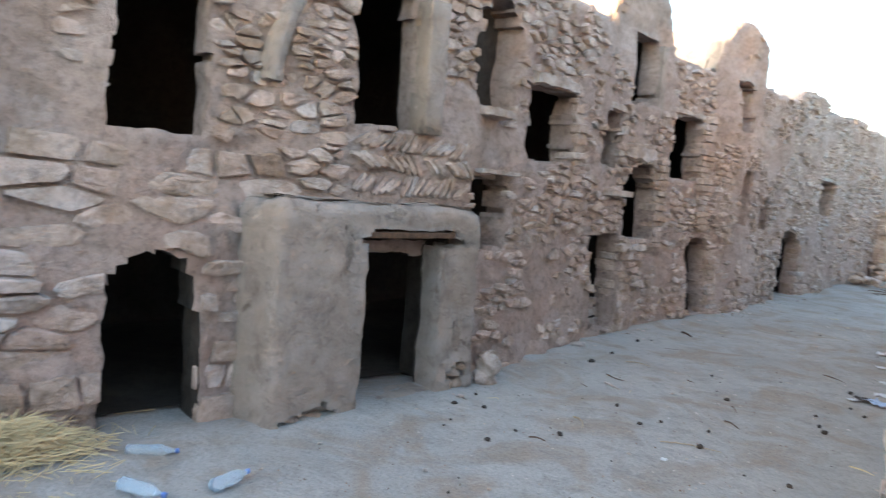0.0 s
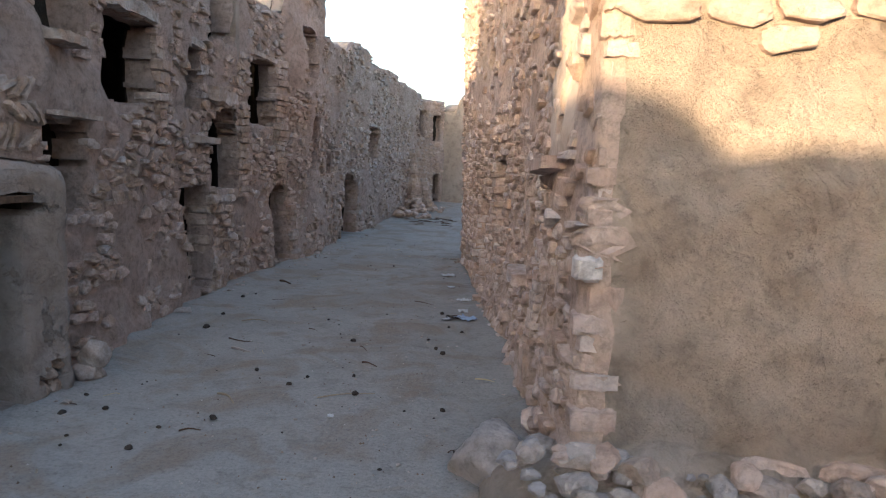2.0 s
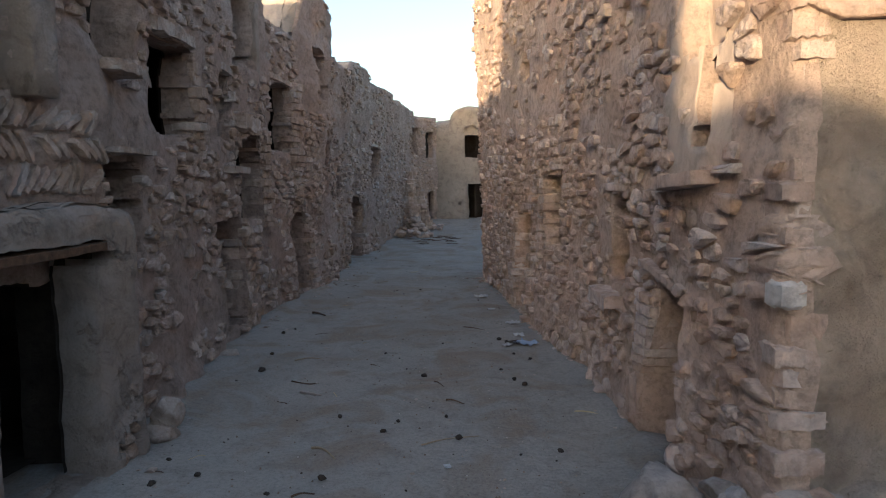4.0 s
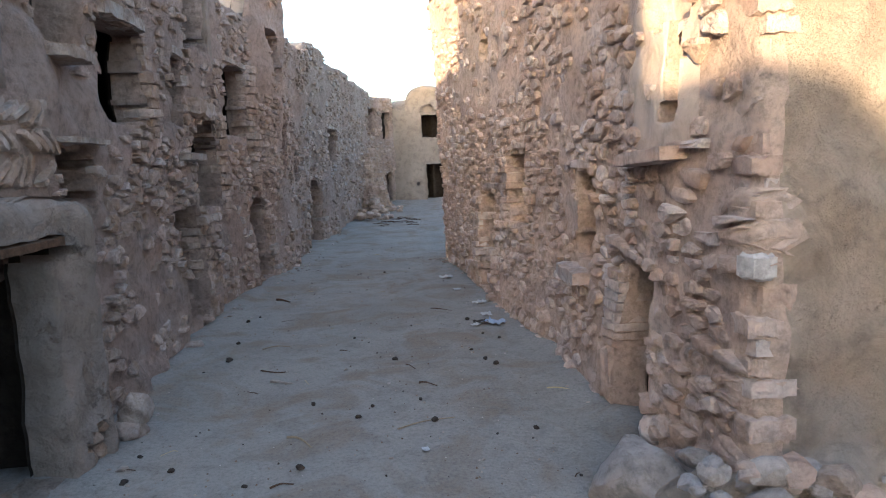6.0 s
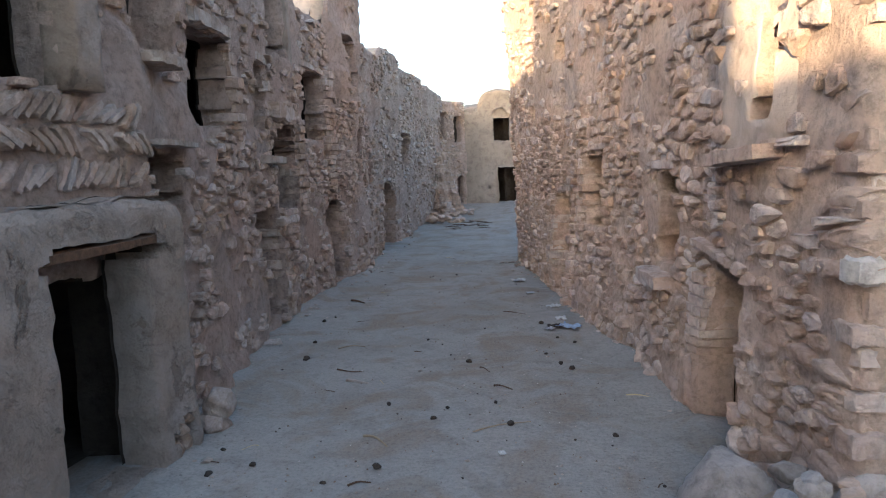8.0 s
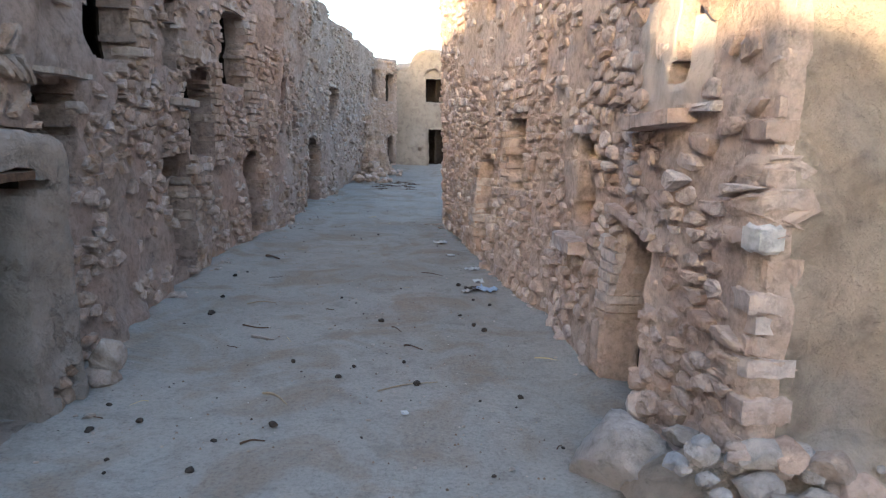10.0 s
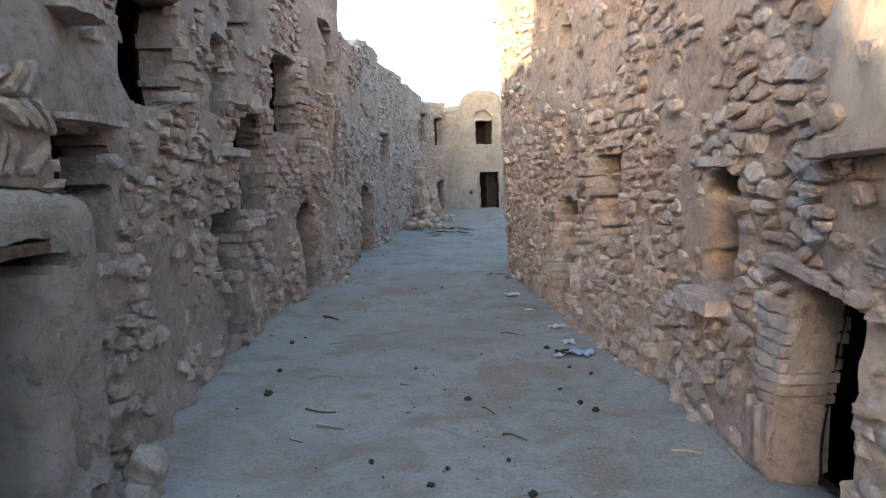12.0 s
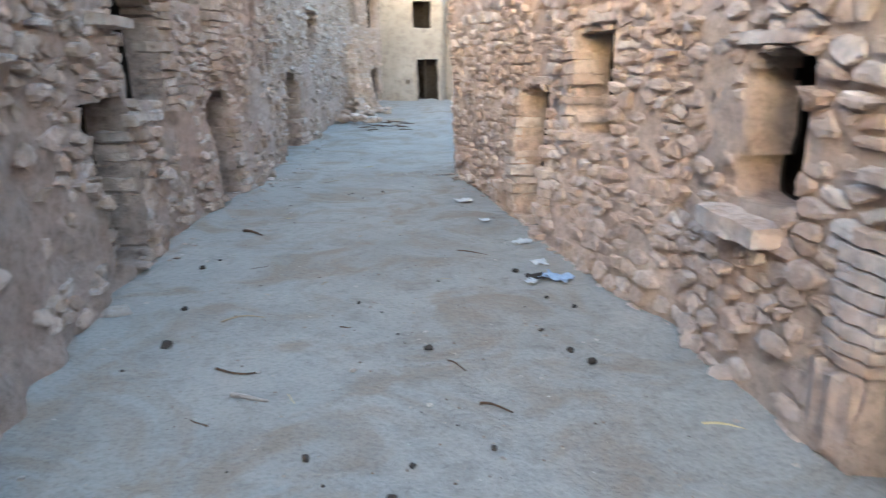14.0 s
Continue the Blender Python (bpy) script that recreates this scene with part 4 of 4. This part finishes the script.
lying(-1.26, 5.74, -1.02, 5.68, -0.05, 0.010, WOOD, "dark dry twig on the sand")
lying(-0.80, 4.22, -0.62, 4.04, 0.05, 0.012, STICK, "knotted dry twig on the sand")
lying(-0.78, 3.52, -0.66, 3.56, 0.02, 0.009, WOOD, "small dark twig on the sand")
lying(0.08, 5.20, 0.22, 5.10, 0.02, 0.010, WOOD, "small dark twig on the sand")
lying(0.30, 7.95, 0.55, 7.78, 0.02, 0.012, WOOD, "dry twig near the wall foot")
r = random.Random(31)
for k in range(26):
    y = 2.4 + 11 * r.random() ** 1.3
    x, a, l = r.uniform(-1.7, 0.9), r.uniform(0, 6.28), r.uniform(0.06, 0.16)
    lying(x, y, x + l * math.cos(a), y + l * math.sin(a), r.uniform(-0.02, 0.02), r.uniform(0.003, 0.007), r.choice((STICK, WOOD, STRAW)), "little dry twig on the sand")
for k in range(30):        # dead brush beside the tumbled stones
    x, y, a = r.uniform(-0.7, 0.55), r.uniform(18.0, 19.6), r.uniform(0, 6.28)
    lying(x, y, x + 0.3 * math.cos(a), y + 0.3 * math.sin(a), 0.05, 0.014, WOOD, "dead brushwood on the ground")


def scrap(x, y, size, mat, label, seed):
    """A crumpled sheet of litter."""
    n, vs, fs = 7, [], []
    for j in range(n):
        for i in range(n):
            a, c = i / (n - 1) - 0.5, j / (n - 1) - 0.5
            vs.append((a * size * (1 + 0.3 * wob(a, c, seed, 4)), c * size * 0.8, 0.02 + 0.3 * size * abs(wob(a * 3, c * 3, seed, 1.6))))
    for j in range(n - 1):
        for i in range(n - 1):
            q = j * n + i
            fs.append((q, q + 1, q + n + 1, q + n))
    ob = new("litter", mesh_of("litter", vs, fs, [mat], False))
    so = ob.modifiers.new("thick", "SOLIDIFY")
    so.thickness = 0.003
    ob.matrix_basis = Matrix.Translation((x, y, rise(y))) @ pose(0, 0, 0, 0, 0, seed * 47)
    return tagged(ob, label, "litter", "litter by the wall")


for k, (x, y, s, mat) in enumerate(((0.64, 10.1, 0.20, PAPER), (0.91, 8.13, 0.15, PAPER), (0.91, 7.47, 0.14, PAPER), (0.94, 7.05, 0.22, BLUE), (0.80, 7.09, 0.15, DUNG),
                                    (0.74, 7.0, 0.10, PAPER), (0.08, 3.89, 0.05, PAPER), (1.30, 5.22, 0.06, PAPER), (0.72, 9.07, 0.10, PAPER))):
    scrap(x, y, s, mat, "crumpled blue plastic scrap on the sand" if mat is BLUE else "dark crumpled scrap on the sand" if mat is DUNG else "crumpled white paper scrap on the sand", k)


def bottle(x, y, turn, length=0.30):
    """A clear plastic bottle lying on its side."""
    prof = ((0.0, 0.0), (0.03, 0.0), (0.04, 0.012), (0.04, 0.09), (0.036, 0.10), (0.04, 0.11), (0.04, 0.19), (0.034, 0.215), (0.016, 0.255), (0.013, 0.262), (0.013, 0.285))
    vs, fs, n = [], [], 20
    for rr, h in prof:
        vs += [(h * length / 0.3, rr * math.cos(6.2832 * k / n), 0.04 + rr * math.sin(6.2832 * k / n) * 0.92) for k in range(n)]
    for j in range(len(prof) - 1):
        fs += [(j * n + k, j * n + (k + 1) % n, (j + 1) * n + (k + 1) % n, (j + 1) * n + k) for k in range(n)]
    root = tagged(new("plastic_bottle"), "crushed clear blue plastic bottle lying on the sand", "bottle", "discarded bottles")
    root.matrix_basis = Matrix.Translation((x, y, 0.012)) @ pose(0, 0, 0, 0, 0, turn)
    piece("body", mesh_of("body", vs, fs, [PLASTIC]), root)
    cv, cf = [], []
    for rr, h in ((0.0, 0.302), (0.015, 0.302), (0.0155, 0.283), (0.0, 0.283)):
        cv += [(h * length / 0.3, rr * math.cos(6.2832 * k / 14), 0.04 + rr * math.sin(6.2832 * k / 14)) for k in range(14)]
    for j in range(3):
        cf += [(j * 14 + k, j * 14 + (k + 1) % 14, (j + 1) * 14 + (k + 1) % 14, (j + 1) * 14 + k) for k in range(14)]
    piece("cap", mesh_of("cap", cv, cf, [CAP]), root, None, "blue bottle cap")
    return root


bottle(-2.16, 1.24, 50)
bottle(-1.76, 1.02, 20)
bottle(-1.42, 1.36, 100, 0.26)


def straw_heap(cx, cy):
    q = random.Random(77)
    vs, fs = [], []
    for k in range(1500):
        d, a = abs(q.gauss(0, 0.24)), q.uniform(0, 6.2832)
        x, y = cx + 1.0 * d * math.cos(a), cy + 1.3 * d * math.sin(a)
        z = max(0.01, 0.26 * math.exp(-(d / 0.34) ** 2) * q.uniform(0.3, 1.0))
        t, l, w, up = q.uniform(0, 6.2832), q.uniform(0.10, 0.32), 0.0022, q.uniform(-0.25, 0.25)
        dx, dy = math.cos(t), math.sin(t)
        b = len(vs)
        for s in (-0.5, 0.5):
            for ox, oz in ((-1, 0), (1, 0), (0, 1.6)):
                vs.append((x + dx * l * s - dy * w * ox, y + dy * l * s + dx * w * ox, max(0.005, z + up * l * s) + w * oz))
        fs += [(b, b + 1, b + 4, b + 3), (b + 1, b + 2, b + 5, b + 4), (b + 2, b, b + 3, b + 5)]
    return tagged(new("straw_heap", mesh_of("straw_heap", vs, fs, [STRAW], False)), "loose heap of dry yellow straw by the doorway", "straw", kind="stuff")


straw_heap(-2.45, 0.72)


def grit():
    """Fine grit strewn over the lane."""
    q = random.Random(91)
    vs, fs = [], []
    for k in range(2600):
        y = 0.6 + 13 * q.random() ** 1.3
        x = q.uniform(-2.0, 1.3) if q.random() < 0.6 else (-2.0 + abs(q.gauss(0, 0.3)) if q.random() < 0.5 else 1.25 - 0.04 * y - abs(q.gauss(0, 0.3)))
        s, a = q.uniform(0.004, 0.012), q.uniform(0, 6.28)
        z = rise(y) + 0.025 * wob(x, y, 3, 0.8) + 0.012 * wob(x, y, 8, 2.6)
        b = len(vs)
        for d in range(4):
            vs.append((x + s * q.uniform(0.7, 1.2) * math.cos(a + 1.57 * d), y + s * math.sin(a + 1.57 * d), z - 0.002))
        vs.append((x, y, z + s * q.uniform(0.6, 1.1)))
        fs += [(b + d, b + (d + 1) % 4, b + 4) for d in range(4)]
    return tagged(new("grit", mesh_of("grit", vs, fs, [GRIT], False)), "fine dark and pale grit strewn on the sand", "gravel", kind="stuff")


GRIT = stone_mat("grit", [(0.0, (0.05, 0.04, 0.035)), (0.35, (0.16, 0.12, 0.09)), (0.6, (0.36, 0.30, 0.25)), (1.0, (0.58, 0.54, 0.50))])
grit()

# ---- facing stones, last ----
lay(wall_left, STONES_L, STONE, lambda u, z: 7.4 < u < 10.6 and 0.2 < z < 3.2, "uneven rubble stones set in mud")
lay(wall_right, STONES_R, STONE_R, lambda u, z: u < CORNER + 3.6 and z < 2.6, "pale uneven rubble stones set in mud")
lay(wall_right, STONES_F, STONE_R, lambda u, z: u > CORNER - 3, "flat bedded stones")
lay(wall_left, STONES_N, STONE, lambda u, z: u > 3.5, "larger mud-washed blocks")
